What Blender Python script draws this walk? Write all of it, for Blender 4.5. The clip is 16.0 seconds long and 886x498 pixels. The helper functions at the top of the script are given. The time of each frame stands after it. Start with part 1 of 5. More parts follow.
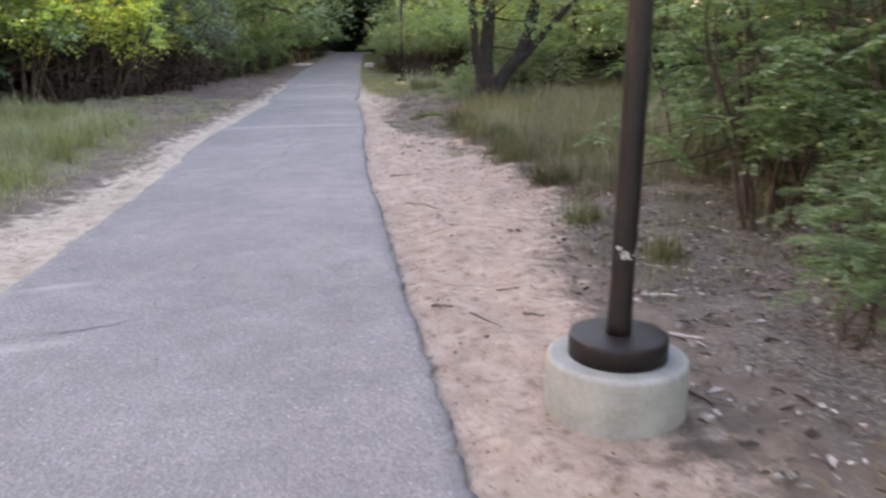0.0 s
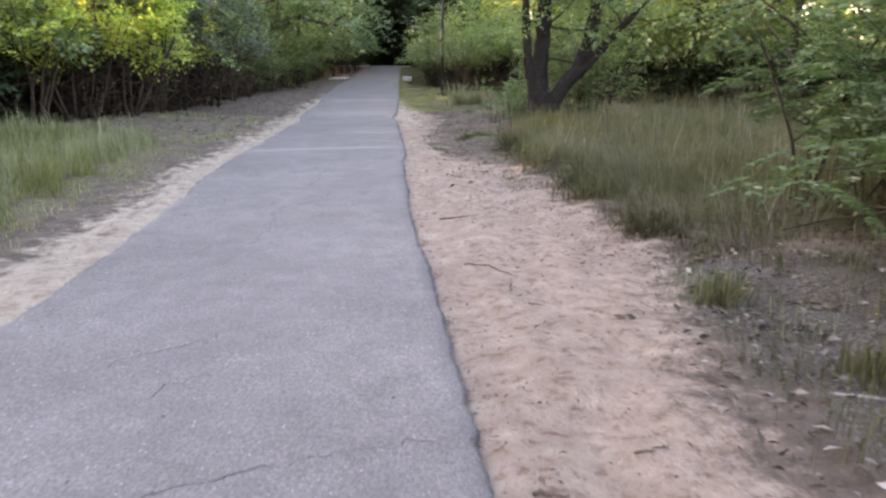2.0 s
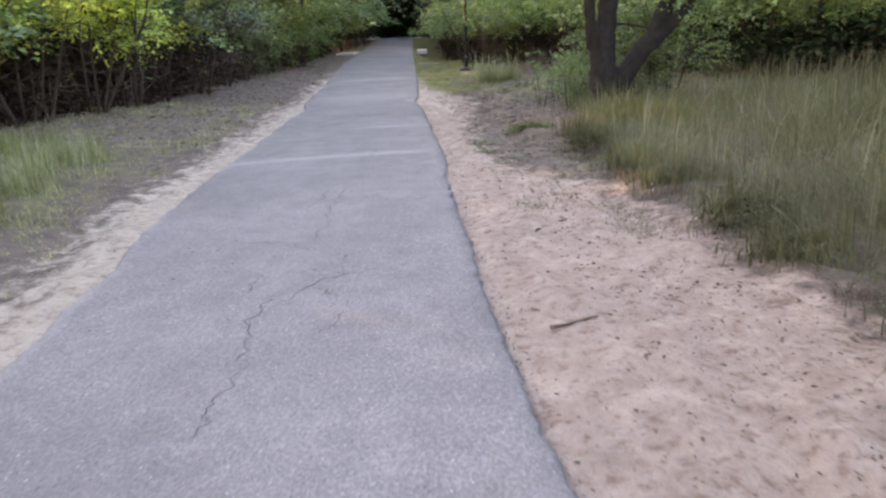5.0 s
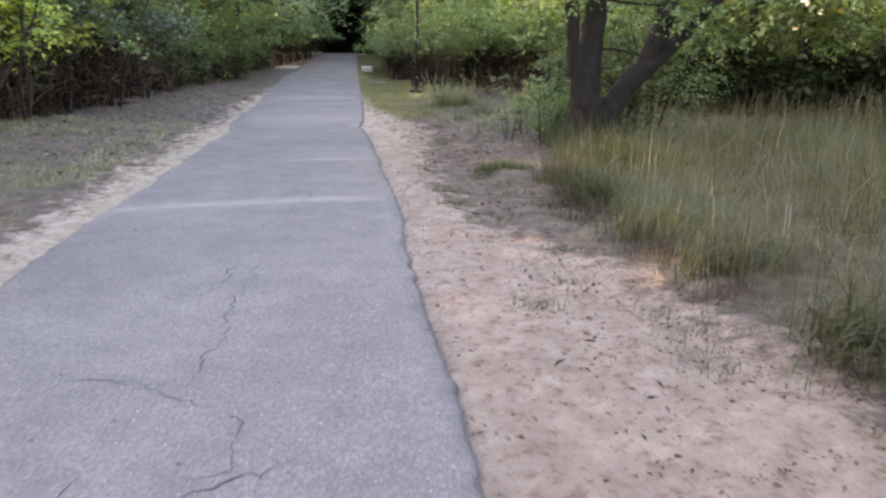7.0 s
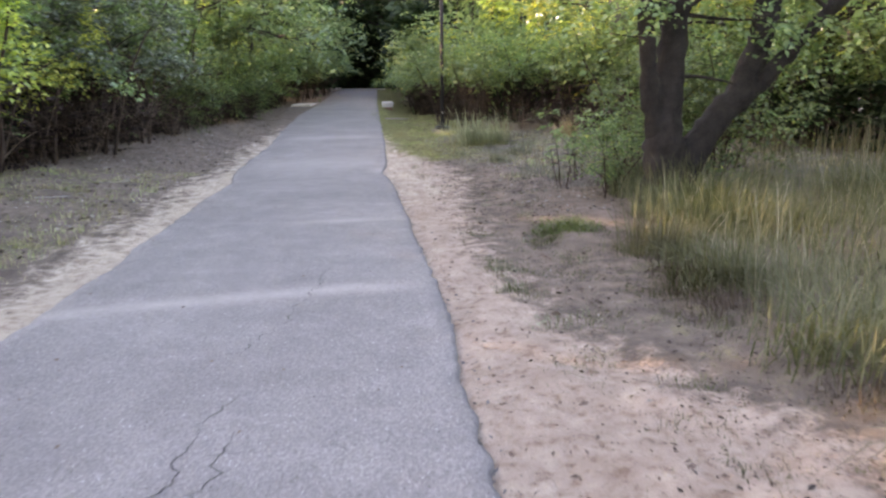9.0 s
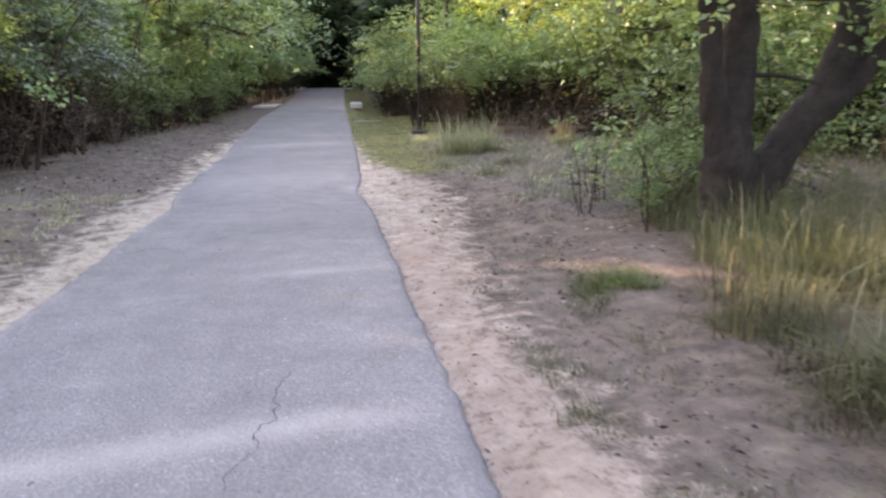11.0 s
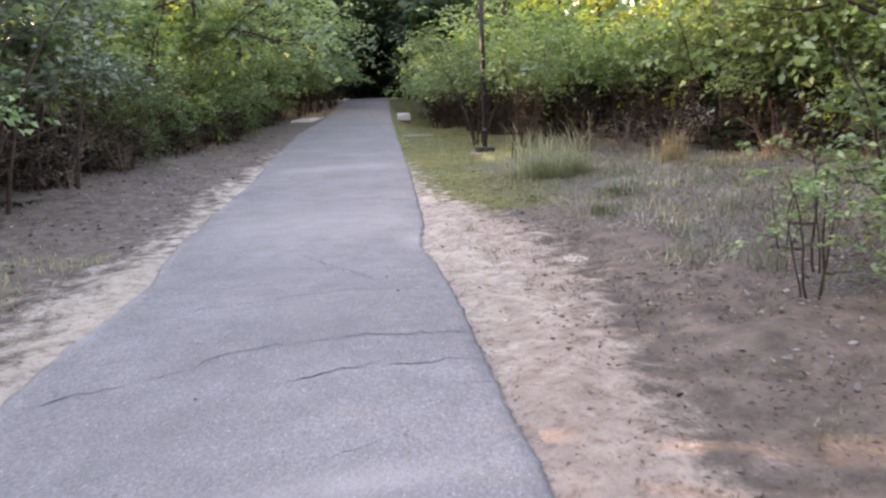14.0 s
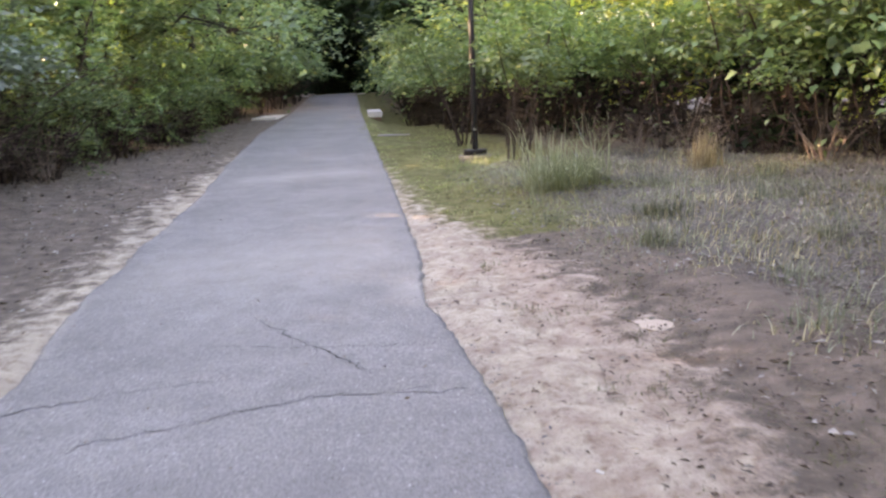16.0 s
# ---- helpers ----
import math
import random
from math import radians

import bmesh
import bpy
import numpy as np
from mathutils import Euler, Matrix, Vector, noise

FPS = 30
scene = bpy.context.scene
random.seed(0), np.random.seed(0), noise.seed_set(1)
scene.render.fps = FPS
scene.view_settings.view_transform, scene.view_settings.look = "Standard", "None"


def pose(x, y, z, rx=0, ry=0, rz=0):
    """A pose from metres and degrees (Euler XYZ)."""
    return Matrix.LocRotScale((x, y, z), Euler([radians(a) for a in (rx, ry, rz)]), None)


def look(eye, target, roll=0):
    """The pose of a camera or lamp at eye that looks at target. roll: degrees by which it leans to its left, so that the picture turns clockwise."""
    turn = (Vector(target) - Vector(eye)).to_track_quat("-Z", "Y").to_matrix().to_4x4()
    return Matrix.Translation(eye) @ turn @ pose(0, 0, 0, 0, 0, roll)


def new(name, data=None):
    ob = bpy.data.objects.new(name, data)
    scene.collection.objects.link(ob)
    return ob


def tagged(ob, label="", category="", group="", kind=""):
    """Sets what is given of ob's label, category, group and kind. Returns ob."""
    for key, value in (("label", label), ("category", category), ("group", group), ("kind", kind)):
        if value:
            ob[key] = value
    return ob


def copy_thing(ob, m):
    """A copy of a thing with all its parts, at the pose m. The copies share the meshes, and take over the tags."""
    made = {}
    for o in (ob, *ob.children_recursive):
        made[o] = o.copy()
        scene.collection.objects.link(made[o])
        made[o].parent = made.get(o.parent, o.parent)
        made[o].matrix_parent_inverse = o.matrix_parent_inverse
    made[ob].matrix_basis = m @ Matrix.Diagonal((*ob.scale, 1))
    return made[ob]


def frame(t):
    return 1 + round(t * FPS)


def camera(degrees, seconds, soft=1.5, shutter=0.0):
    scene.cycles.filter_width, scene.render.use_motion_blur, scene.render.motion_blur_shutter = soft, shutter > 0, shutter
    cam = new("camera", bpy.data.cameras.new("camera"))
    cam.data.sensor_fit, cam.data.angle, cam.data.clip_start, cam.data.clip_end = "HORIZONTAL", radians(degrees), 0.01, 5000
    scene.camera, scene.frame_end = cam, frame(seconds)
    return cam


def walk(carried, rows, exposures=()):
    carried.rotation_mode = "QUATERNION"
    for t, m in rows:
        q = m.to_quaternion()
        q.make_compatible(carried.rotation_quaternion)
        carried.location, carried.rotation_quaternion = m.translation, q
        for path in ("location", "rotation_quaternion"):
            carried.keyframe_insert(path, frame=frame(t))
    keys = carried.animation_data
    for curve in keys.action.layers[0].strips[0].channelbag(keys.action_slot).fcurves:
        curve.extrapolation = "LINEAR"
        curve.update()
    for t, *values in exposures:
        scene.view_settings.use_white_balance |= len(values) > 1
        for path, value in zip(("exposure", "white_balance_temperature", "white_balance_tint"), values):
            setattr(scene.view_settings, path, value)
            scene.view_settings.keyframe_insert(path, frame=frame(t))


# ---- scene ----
cam = camera(60.1, 16.0, soft=2.4, shutter=0.5)
# seconds, place in metres, turn in degrees
ROWS = [
    (0.0, 1.516, 2.240, 1.520, 75.23, -0.18, -8.50),
    (0.5, 1.515, 2.707, 1.514, 75.03, -0.18, -5.24),
    (1.0, 1.508, 3.196, 1.499, 75.64, -1.62, -7.88),
    (1.5, 1.531, 3.687, 1.494, 76.69, 0.46, -7.56),
    (2.0, 1.535, 4.207, 1.489, 76.19, -0.15, -5.88),
    (2.5, 1.491, 4.745, 1.457, 75.60, -0.14, -7.54),
    (3.0, 1.489, 5.320, 1.505, 74.83, 1.40, -2.75),
    (5.5, 1.376, 8.254, 1.527, 73.73, 1.14, -6.23),
    (6.0, 1.392, 8.806, 1.515, 73.54, -1.60, -8.28),
    (6.5, 1.416, 9.366, 1.515, 75.74, 1.26, -6.13),
    (7.0, 1.453, 9.970, 1.490, 75.37, -0.89, -9.38),
    (7.5, 1.464, 10.488, 1.483, 76.45, 1.71, -8.74),
    (8.0, 1.508, 11.009, 1.484, 78.00, 0.74, -6.26),
    (10.5, 1.551, 13.840, 1.497, 77.19, 0.02, -11.48),
    (11.0, 1.571, 14.329, 1.517, 77.56, 0.74, -10.58),
    (11.5, 1.555, 14.804, 1.529, 76.46, 1.45, -6.72),
    (12.0, 1.542, 15.376, 1.499, 76.62, -2.01, -12.69),
    (12.5, 1.536, 15.907, 1.500, 79.25, 1.53, -9.20),
    (13.0, 1.515, 16.510, 1.477, 78.97, -0.97, -9.27),
    (13.5, 1.561, 17.098, 1.479, 79.99, 0.21, -9.65),
    (14.0, 1.624, 17.646, 1.506, 78.20, 2.30, -7.52),
    (14.5, 1.634, 18.173, 1.503, 78.13, 1.62, -11.57),
    (15.0, 1.649, 18.707, 1.494, 78.34, 3.44, -7.25),
    (15.5, 1.606, 19.272, 1.484, 77.69, 1.27, -8.27),
    (16.0, 1.594, 19.838, 1.490, 77.75, 2.40, -10.07),
]
EXPOSURE, KELVIN, TINT = 3.51, 8320, 30
walk(cam, [(t, pose(*row)) for t, *row in ROWS], exposures=[(0.0, EXPOSURE, KELVIN, TINT), (5.5, EXPOSURE + 0.05, KELVIN, TINT), (8.0, EXPOSURE + 0.08, KELVIN, TINT), (12.0, EXPOSURE + 0.34, KELVIN, TINT + 3), (16.0, EXPOSURE + 0.37, KELVIN, TINT + 3)])

# ---- sky and sun: a low sun from beyond the trees on the left ----
SUN_ELEV, SUN_ROT = radians(14), radians(-68)
world = bpy.data.worlds.new("world")
scene.world = world
world.use_nodes = True
wn = world.node_tree
sky = wn.nodes.new("ShaderNodeTexSky")
sky.sky_type, sky.sun_disc, sky.sun_elevation, sky.sun_rotation = "NISHITA", False, SUN_ELEV, SUN_ROT
sky.air_density, sky.dust_density = 1.0, 2.0
wn.nodes["Background"].inputs["Strength"].default_value = 0.15
wn.links.new(sky.outputs[0], wn.nodes["Background"].inputs["Color"])
sun_dir = Vector((math.sin(SUN_ROT) * math.cos(SUN_ELEV), math.cos(SUN_ROT) * math.cos(SUN_ELEV), math.sin(SUN_ELEV)))
sun_data = bpy.data.lights.new("sun", "SUN")
sun_data.energy, sun_data.angle, sun_data.color = 2.0, radians(0.6), (1.0, 0.86, 0.62)
sun = new("sun", sun_data)
sun.matrix_world = look(sun_dir * 60, (0, 0, 0))


# ---- materials ----
def material(name):
    m = bpy.data.materials.new(name)
    m.use_nodes = True
    m.node_tree.nodes.clear()
    return m, m.node_tree.nodes, m.node_tree.links


def node(ns, kind, **values):
    n = ns.new("ShaderNode" + kind)
    for key, value in values.items():
        n.inputs[key].default_value = value
    return n


def noise_node(ns, ls, scale, detail=4.0, rough=0.55, vec=None):
    n = node(ns, "TexNoise", Scale=scale, Detail=detail, Roughness=rough)
    if vec is None:
        vec = ns.get("Coord").outputs["Object"] if ns.get("Coord") else None
        if vec is None:
            c = ns.new("ShaderNodeTexCoord")
            c.name = "Coord"
            vec = c.outputs["Object"]
    ls.new(vec, n.inputs["Vector"])
    return n


def ramp(ns, ls, fac, stops):
    r = ns.new("ShaderNodeValToRGB")
    el = r.color_ramp.elements
    while len(el) < len(stops):
        el.new(0.5)
    for e, (p, c) in zip(el, stops):
        e.position, e.color = p, (*c, 1) if len(c) == 3 else c
    ls.new(fac, r.inputs[0])
    return r.outputs[0]


def grey(v):
    return (v, v, v)


def mix(ns, ls, fac, a, b, blend="MIX"):
    m = ns.new("ShaderNodeMix")
    m.data_type, m.blend_type = "RGBA", blend
    for sock, value in ((m.inputs[0], fac), (m.inputs[6], a), (m.inputs[7], b)):
        if isinstance(value, (int, float)):
            sock.default_value = value
        elif isinstance(value, tuple):
            sock.default_value = (*value, 1)
        else:
            ls.new(value, sock)
    return m.outputs[2]


def math_node(ns, ls, op, a, b=0.0, clamp=False):
    m = ns.new("ShaderNodeMath")
    m.operation, m.use_clamp = op, clamp
    for sock, value in zip(m.inputs, (a, b)):
        if isinstance(value, (int, float)):
            sock.default_value = value
        else:
            ls.new(value, sock)
    return m.outputs[0]


def finish(ns, ls, colour, rough=0.8, height=None, strength=0.4, distance=0.01, metal=0.0, spec=0.3):
    b = node(ns, "BsdfPrincipled", Roughness=rough, Metallic=metal)
    b.inputs["Specular IOR Level"].default_value = spec
    if isinstance(colour, tuple):
        b.inputs["Base Color"].default_value = (*colour, 1)
    else:
        ls.new(colour, b.inputs["Base Color"])
    if height is not None:
        bump = node(ns, "Bump", Strength=strength, Distance=distance)
        ls.new(height, bump.inputs["Height"])
        ls.new(bump.outputs[0], b.inputs["Normal"])
    out = ns.new("ShaderNodeOutputMaterial")
    ls.new(b.outputs[0], out.inputs[0])


def plain_material(name, dark, light, scale=8.0, rough=0.8, strength=0.4, distance=0.01, metal=0.0, spec=0.3):
    m, ns, ls = material(name)
    big = noise_node(ns, ls, scale)
    fine = noise_node(ns, ls, scale * 9, 5.0, 0.65)
    both = math_node(ns, ls, "ADD", math_node(ns, ls, "MULTIPLY", big.outputs[0], 0.6), math_node(ns, ls, "MULTIPLY", fine.outputs[0], 0.4))
    colour = ramp(ns, ls, both, [(0.3, dark), (0.7, light)])
    finish(ns, ls, colour, rough, fine.outputs[0], strength, distance, metal, spec)
    return m


def leaf_material(name, colours, glow=0.45, gloss=0.06):
    """Thin leaves: part of the light is thrown back, part goes through. Each leaf has its own shade."""
    m, ns, ls = material(name)
    geo = ns.new("ShaderNodeNewGeometry")
    obj = ns.new("ShaderNodeObjectInfo")
    colour = ramp(ns, ls, geo.outputs["Random Per Island"], colours)
    big = noise_node(ns, ls, 0.9, 2.0)
    colour = mix(ns, ls, 0.55, colour, ramp(ns, ls, big.outputs[0], [(0.3, grey(0.45)), (0.7, grey(1.0))]), "MULTIPLY")
    hue = node(ns, "HueSaturation", Saturation=1.0)
    ls.new(math_node(ns, ls, "ADD", 0.65, math_node(ns, ls, "MULTIPLY", obj.outputs["Random"], 0.5)), hue.inputs["Value"])
    ls.new(math_node(ns, ls, "ADD", 0.485, math_node(ns, ls, "MULTIPLY", obj.outputs["Random"], 0.03)), hue.inputs["Hue"])
    ls.new(colour, hue.inputs["Color"])
    colour = hue.outputs[0]
    d = ns.new("ShaderNodeBsdfDiffuse")
    tr = ns.new("ShaderNodeBsdfTranslucent")
    g = node(ns, "BsdfGlossy", Roughness=0.45)
    ls.new(colour, d.inputs["Color"])
    ls.new(mix(ns, ls, 1.0, colour, (1.5 * glow, 1.6 * glow, 0.95 * glow), "MULTIPLY"), tr.inputs["Color"])
    a = ns.new("ShaderNodeAddShader")
    ls.new(d.outputs[0], a.inputs[0])
    ls.new(tr.outputs[0], a.inputs[1])
    b = ns.new("ShaderNodeMixShader")
    b.inputs[0].default_value = gloss
    ls.new(a.outputs[0], b.inputs[1])
    ls.new(g.outputs[0], b.inputs[2])
    out = ns.new("ShaderNodeOutputMaterial")
    ls.new(b.outputs[0], out.inputs[0])
    return m


def ground_material():
    m, ns, ls = material("earth_and_sand")
    big = noise_node(ns, ls, 0.8, 3.0)
    mid = noise_node(ns, ls, 5.0, 5.0, 0.6)
    fine = noise_node(ns, ls, 42.0, 6.0, 0.7)
    grit = noise_node(ns, ls, 150.0, 2.0, 0.6)
    attrs = {}
    for key in ("sand", "grass", "litter", "red", "pale"):
        a = ns.new("ShaderNodeAttribute")
        a.attribute_name = key
        jitter = math_node(ns, ls, "ADD", math_node(ns, ls, "MULTIPLY", math_node(ns, ls, "SUBTRACT", mid.outputs[0], 0.5), 1.5),
                           math_node(ns, ls, "MULTIPLY", math_node(ns, ls, "SUBTRACT", fine.outputs[0], 0.5), 0.9))
        s = math_node(ns, ls, "ADD", math_node(ns, ls, "SUBTRACT", a.outputs["Fac"], 0.5), jitter)
        attrs[key] = math_node(ns, ls, "ADD", math_node(ns, ls, "MULTIPLY", s, 2.6), 0.5, True)
    soil = ramp(ns, ls, mid.outputs[0], [(0.25, (0.115, 0.093, 0.077)), (0.55, (0.215, 0.173, 0.143)), (0.8, (0.335, 0.278, 0.235))])
    red = ramp(ns, ls, mid.outputs[0], [(0.3, (0.15, 0.112, 0.092)), (0.7, (0.28, 0.217, 0.182))])
    green = ramp(ns, ls, mid.outputs[0], [(0.3, (0.10, 0.105, 0.04)), (0.7, (0.25, 0.23, 0.11))])
    litter = ramp(ns, ls, fine.outputs[0], [(0.35, (0.075, 0.066, 0.058)), (0.5, (0.145, 0.129, 0.115)), (0.68, (0.31, 0.288, 0.266))])
    sand = ramp(ns, ls, mid.outputs[0], [(0.25, (0.36, 0.268, 0.218)), (0.55, (0.475, 0.372, 0.308)), (0.8, (0.58, 0.48, 0.405))])
    sand = mix(ns, ls, attrs["pale"], sand, ramp(ns, ls, mid.outputs[0], [(0.25, (0.43, 0.345, 0.275)), (0.6, (0.57, 0.485, 0.40)), (0.8, (0.67, 0.59, 0.50))]))
    speck = ramp(ns, ls, fine.outputs[0], [(0.33, grey(0.5)), (0.43, grey(1.0))])
    sand = mix(ns, ls, 0.8, sand, speck, "MULTIPLY")
    clod = noise_node(ns, ls, 13.0, 4.0, 0.6)
    sand = mix(ns, ls, 0.9, sand, ramp(ns, ls, clod.outputs[0], [(0.32, (0.62, 0.55, 0.51)), (0.46, (0.97, 0.96, 0.95)), (0.7, (1.05, 1.05, 1.05))]), "MULTIPLY")
    colour = mix(ns, ls, attrs["grass"], soil, green)
    colour = mix(ns, ls, attrs["litter"], colour, litter)
    colour = mix(ns, ls, attrs["red"], colour, red)
    colour = mix(ns, ls, attrs["sand"], colour, sand)
    colour = mix(ns, ls, 0.6, colour, ramp(ns, ls, grit.outputs[0], [(0.3, grey(0.72)), (0.7, grey(1.12))]), "MULTIPLY")
    colour = mix(ns, ls, 0.5, colour, ramp(ns, ls, big.outputs[0], [(0.3, grey(0.8)), (0.7, grey(1.1))]), "MULTIPLY")
    h = math_node(ns, ls, "ADD", math_node(ns, ls, "MULTIPLY", clod.outputs[0], 2.2), fine.outputs[0])
    finish(ns, ls, colour, 0.95, h, 1.0, 0.024, 0.0, 0.1)
    return m


def asphalt_material():
    m, ns, ls = material("old_asphalt")
    big = noise_node(ns, ls, 0.55, 4.0, 0.6)
    mid = noise_node(ns, ls, 3.5, 5.0, 0.6)
    fine = noise_node(ns, ls, 60.0, 3.0, 0.7)
    vor = node(ns, "TexVoronoi", Scale=95.0)
    ls.new(ns["Coord"].outputs["Object"], vor.inputs["Vector"])
    chips = ramp(ns, ls, vor.outputs["Color"], [(0.25, (0.113, 0.105, 0.103)), (0.6, (0.238, 0.218, 0.210)), (0.92, (0.395, 0.368, 0.358))])
    colour = mix(ns, ls, 0.7, chips, ramp(ns, ls, fine.outputs[0], [(0.3, (0.151, 0.138, 0.136)), (0.7, (0.290, 0.267, 0.257))]))
    colour = mix(ns, ls, 0.8, colour, ramp(ns, ls, mid.outputs[0], [(0.25, grey(0.82)), (0.75, grey(1.14))]), "MULTIPLY")
    colour = mix(ns, ls, 0.8, colour, ramp(ns, ls, big.outputs[0], [(0.3, grey(0.84)), (0.7, grey(1.16))]), "MULTIPLY")
    stones = node(ns, "TexVoronoi", Scale=38.0)
    ls.new(ns["Coord"].outputs["Object"], stones.inputs["Vector"])
    pick = ns.new("ShaderNodeSeparateColor")
    ls.new(stones.outputs["Color"], pick.inputs[0])
    near = math_node(ns, ls, "LESS_THAN", stones.outputs["Distance"], 0.22)
    pale = math_node(ns, ls, "MULTIPLY", near, math_node(ns, ls, "GREATER_THAN", pick.outputs[0], 0.92))
    dark = math_node(ns, ls, "MULTIPLY", near, math_node(ns, ls, "LESS_THAN", pick.outputs[1], 0.11))
    colour = mix(ns, ls, math_node(ns, ls, "MULTIPLY", pale, 0.45), colour, (0.62, 0.60, 0.60))
    colour = mix(ns, ls, math_node(ns, ls, "MULTIPLY", dark, 0.7), colour, (0.07, 0.065, 0.068))
    worn = ns.new("ShaderNodeAttribute")
    worn.attribute_name = "rim"
    colour = mix(ns, ls, math_node(ns, ls, "MULTIPLY", worn.outputs["Fac"], math_node(ns, ls, "MULTIPLY", fine.outputs[0], 2.0), True), colour, (0.085, 0.08, 0.085))
    # paler tone for the cross bands, and for dust at the edges
    bands_and_dust = ns.new("ShaderNodeAttribute")
    bands_and_dust.attribute_name = "bands_and_dust"
    pale_share = math_node(ns, ls, "MULTIPLY", bands_and_dust.outputs["Fac"], math_node(ns, ls, "MULTIPLY", math_node(ns, ls, "ADD", mid.outputs[0], fine.outputs[0]), 0.85), True)
    colour = mix(ns, ls, pale_share, colour, (0.50, 0.44, 0.40))
    h = math_node(ns, ls, "ADD", math_node(ns, ls, "MULTIPLY", vor.outputs["Distance"], 0.8), fine.outputs[0])
    finish(ns, ls, colour, 0.85, h, 0.7, 0.006, 0.0, 0.25)
    return m


M_GROUND, M_ASPHALT = ground_material(), asphalt_material()
M_CRACK = plain_material("crack_dirt", (0.04, 0.037, 0.038), (0.10, 0.092, 0.092), 20)
M_CONCRETE = plain_material("cast_concrete", (0.165, 0.167, 0.155), (0.325, 0.327, 0.305), 6, 0.85, 0.35, 0.006)
M_CRUMB = plain_material("asphalt_crumbs", (0.06, 0.057, 0.058), (0.22, 0.21, 0.21), 60, 0.9)
M_DIRTY = plain_material("earth_stained_concrete", (0.14, 0.12, 0.095), (0.27, 0.24, 0.20), 6, 0.9, 0.35, 0.006)
M_POLE = plain_material("brown_black_paint", (0.008, 0.006, 0.006), (0.018, 0.0135, 0.0125), 9, 0.5, 0.15, 0.002, 0.0, 0.28)
M_PEEL = plain_material("flaked_primer", (0.30, 0.29, 0.28), (0.60, 0.59, 0.57), 40, 0.7)
M_BARK = plain_material("dark_bark", (0.013, 0.010, 0.009), (0.070, 0.057, 0.050), 7, 0.95, 1.0, 0.04)
M_STEM = plain_material("brown_stems", (0.025, 0.017, 0.013), (0.095, 0.066, 0.05), 12, 0.95, 0.5, 0.01)
M_PALESTEM = plain_material("grey_brown_stems", (0.09, 0.065, 0.052), (0.24, 0.185, 0.15), 14, 0.95)
M_TWIG = plain_material("dead_wood", (0.075, 0.05, 0.04), (0.24, 0.175, 0.14), 25, 0.95)
M_GREYWOOD = plain_material("weathered_wood", (0.25, 0.22, 0.20), (0.50, 0.46, 0.43), 25, 0.95)
M_BRICK = plain_material("red_brown_masonry", (0.15, 0.075, 0.055), (0.30, 0.16, 0.12), 12, 0.9)
M_STONE = plain_material("pale_stone", (0.45, 0.40, 0.36), (0.68, 0.63, 0.58), 18, 0.9)
M_LITTER = leaf_material("dry_leaves", [(0.0, (0.06, 0.045, 0.036)), (0.5, (0.15, 0.116, 0.092)), (0.85, (0.32, 0.28, 0.24)), (1.0, (0.52, 0.48, 0.44))], 0.1, 0.02)
GREENS = [(0.0, (0.085, 0.132, 0.063)), (0.45, (0.125, 0.192, 0.090)), (0.85, (0.17, 0.235, 0.105)), (1.0, (0.26, 0.295, 0.10))]
M_LEAF = leaf_material("broad_leaves", GREENS, 0.55)
M_PINNATE = leaf_material("feathered_leaves", [(0.0, (0.05, 0.10, 0.042)), (0.6, (0.10, 0.165, 0.07)), (1.0, (0.16, 0.225, 0.095))])
# yellow-green leaves whose bright tone holds the low sunlight
M_YELLOW = leaf_material("sun_tinted_leaves", [(0.0, (0.13, 0.18, 0.05)), (0.5, (0.25, 0.29, 0.075)), (1.0, (0.43, 0.425, 0.10))], 0.8)
M_MIXED = leaf_material("green_leaves_turning", [(0.0, (0.066, 0.112, 0.048)), (0.6, (0.115, 0.175, 0.068)), (0.95, (0.158, 0.215, 0.080)), (1.0, (0.30, 0.31, 0.08))])
M_GREYLEAF = leaf_material("grey_green_leaves", [(0.0, (0.055, 0.08, 0.055)), (0.6, (0.10, 0.13, 0.09)), (1.0, (0.19, 0.22, 0.17))], 0.4, 0.07)
M_GREYLITTER = leaf_material("bleached_leaves", [(0.0, (0.14, 0.12, 0.105)), (0.5, (0.29, 0.265, 0.245)), (1.0, (0.56, 0.53, 0.51))], 0.1, 0.02)
M_PALEBARK = plain_material("pale_grey_bark", (0.07, 0.06, 0.054), (0.20, 0.18, 0.165), 6, 0.95, 1.0, 0.03)
# near-black green: the shade of undergrowth and tree tunnel is in this colour
M_SHADELEAF = leaf_material("shade_toned_leaves", [(0.0, (0.015, 0.028, 0.015)), (0.6, (0.03, 0.05, 0.026)), (1.0, (0.06, 0.085, 0.042))], 0.2, 0.015)
# dead brown leaves, with the shade under the hedges darkened into the colour
M_DEAD = leaf_material("shade_dark_dead_leaves", [(0.0, (0.024, 0.016, 0.014)), (0.7, (0.05, 0.034, 0.029)), (1.0, (0.095, 0.067, 0.052))], 0.15, 0.015)
M_PALESAND = plain_material("pale_sand", (0.38, 0.295, 0.24), (0.55, 0.445, 0.37), 14, 0.95)
M_TALLGRASS = leaf_material("olive_tall_grass", [(0.0, (0.068, 0.071, 0.039)), (0.6, (0.118, 0.120, 0.067)), (0.96, (0.17, 0.165, 0.10)), (1.0, (0.29, 0.27, 0.19))], 0.35, 0.02)
M_GREENGRASS = leaf_material("fresh_grass", [(0.0, (0.13, 0.165, 0.06)), (0.6, (0.24, 0.27, 0.11)), (1.0, (0.42, 0.40, 0.22))], 0.4)
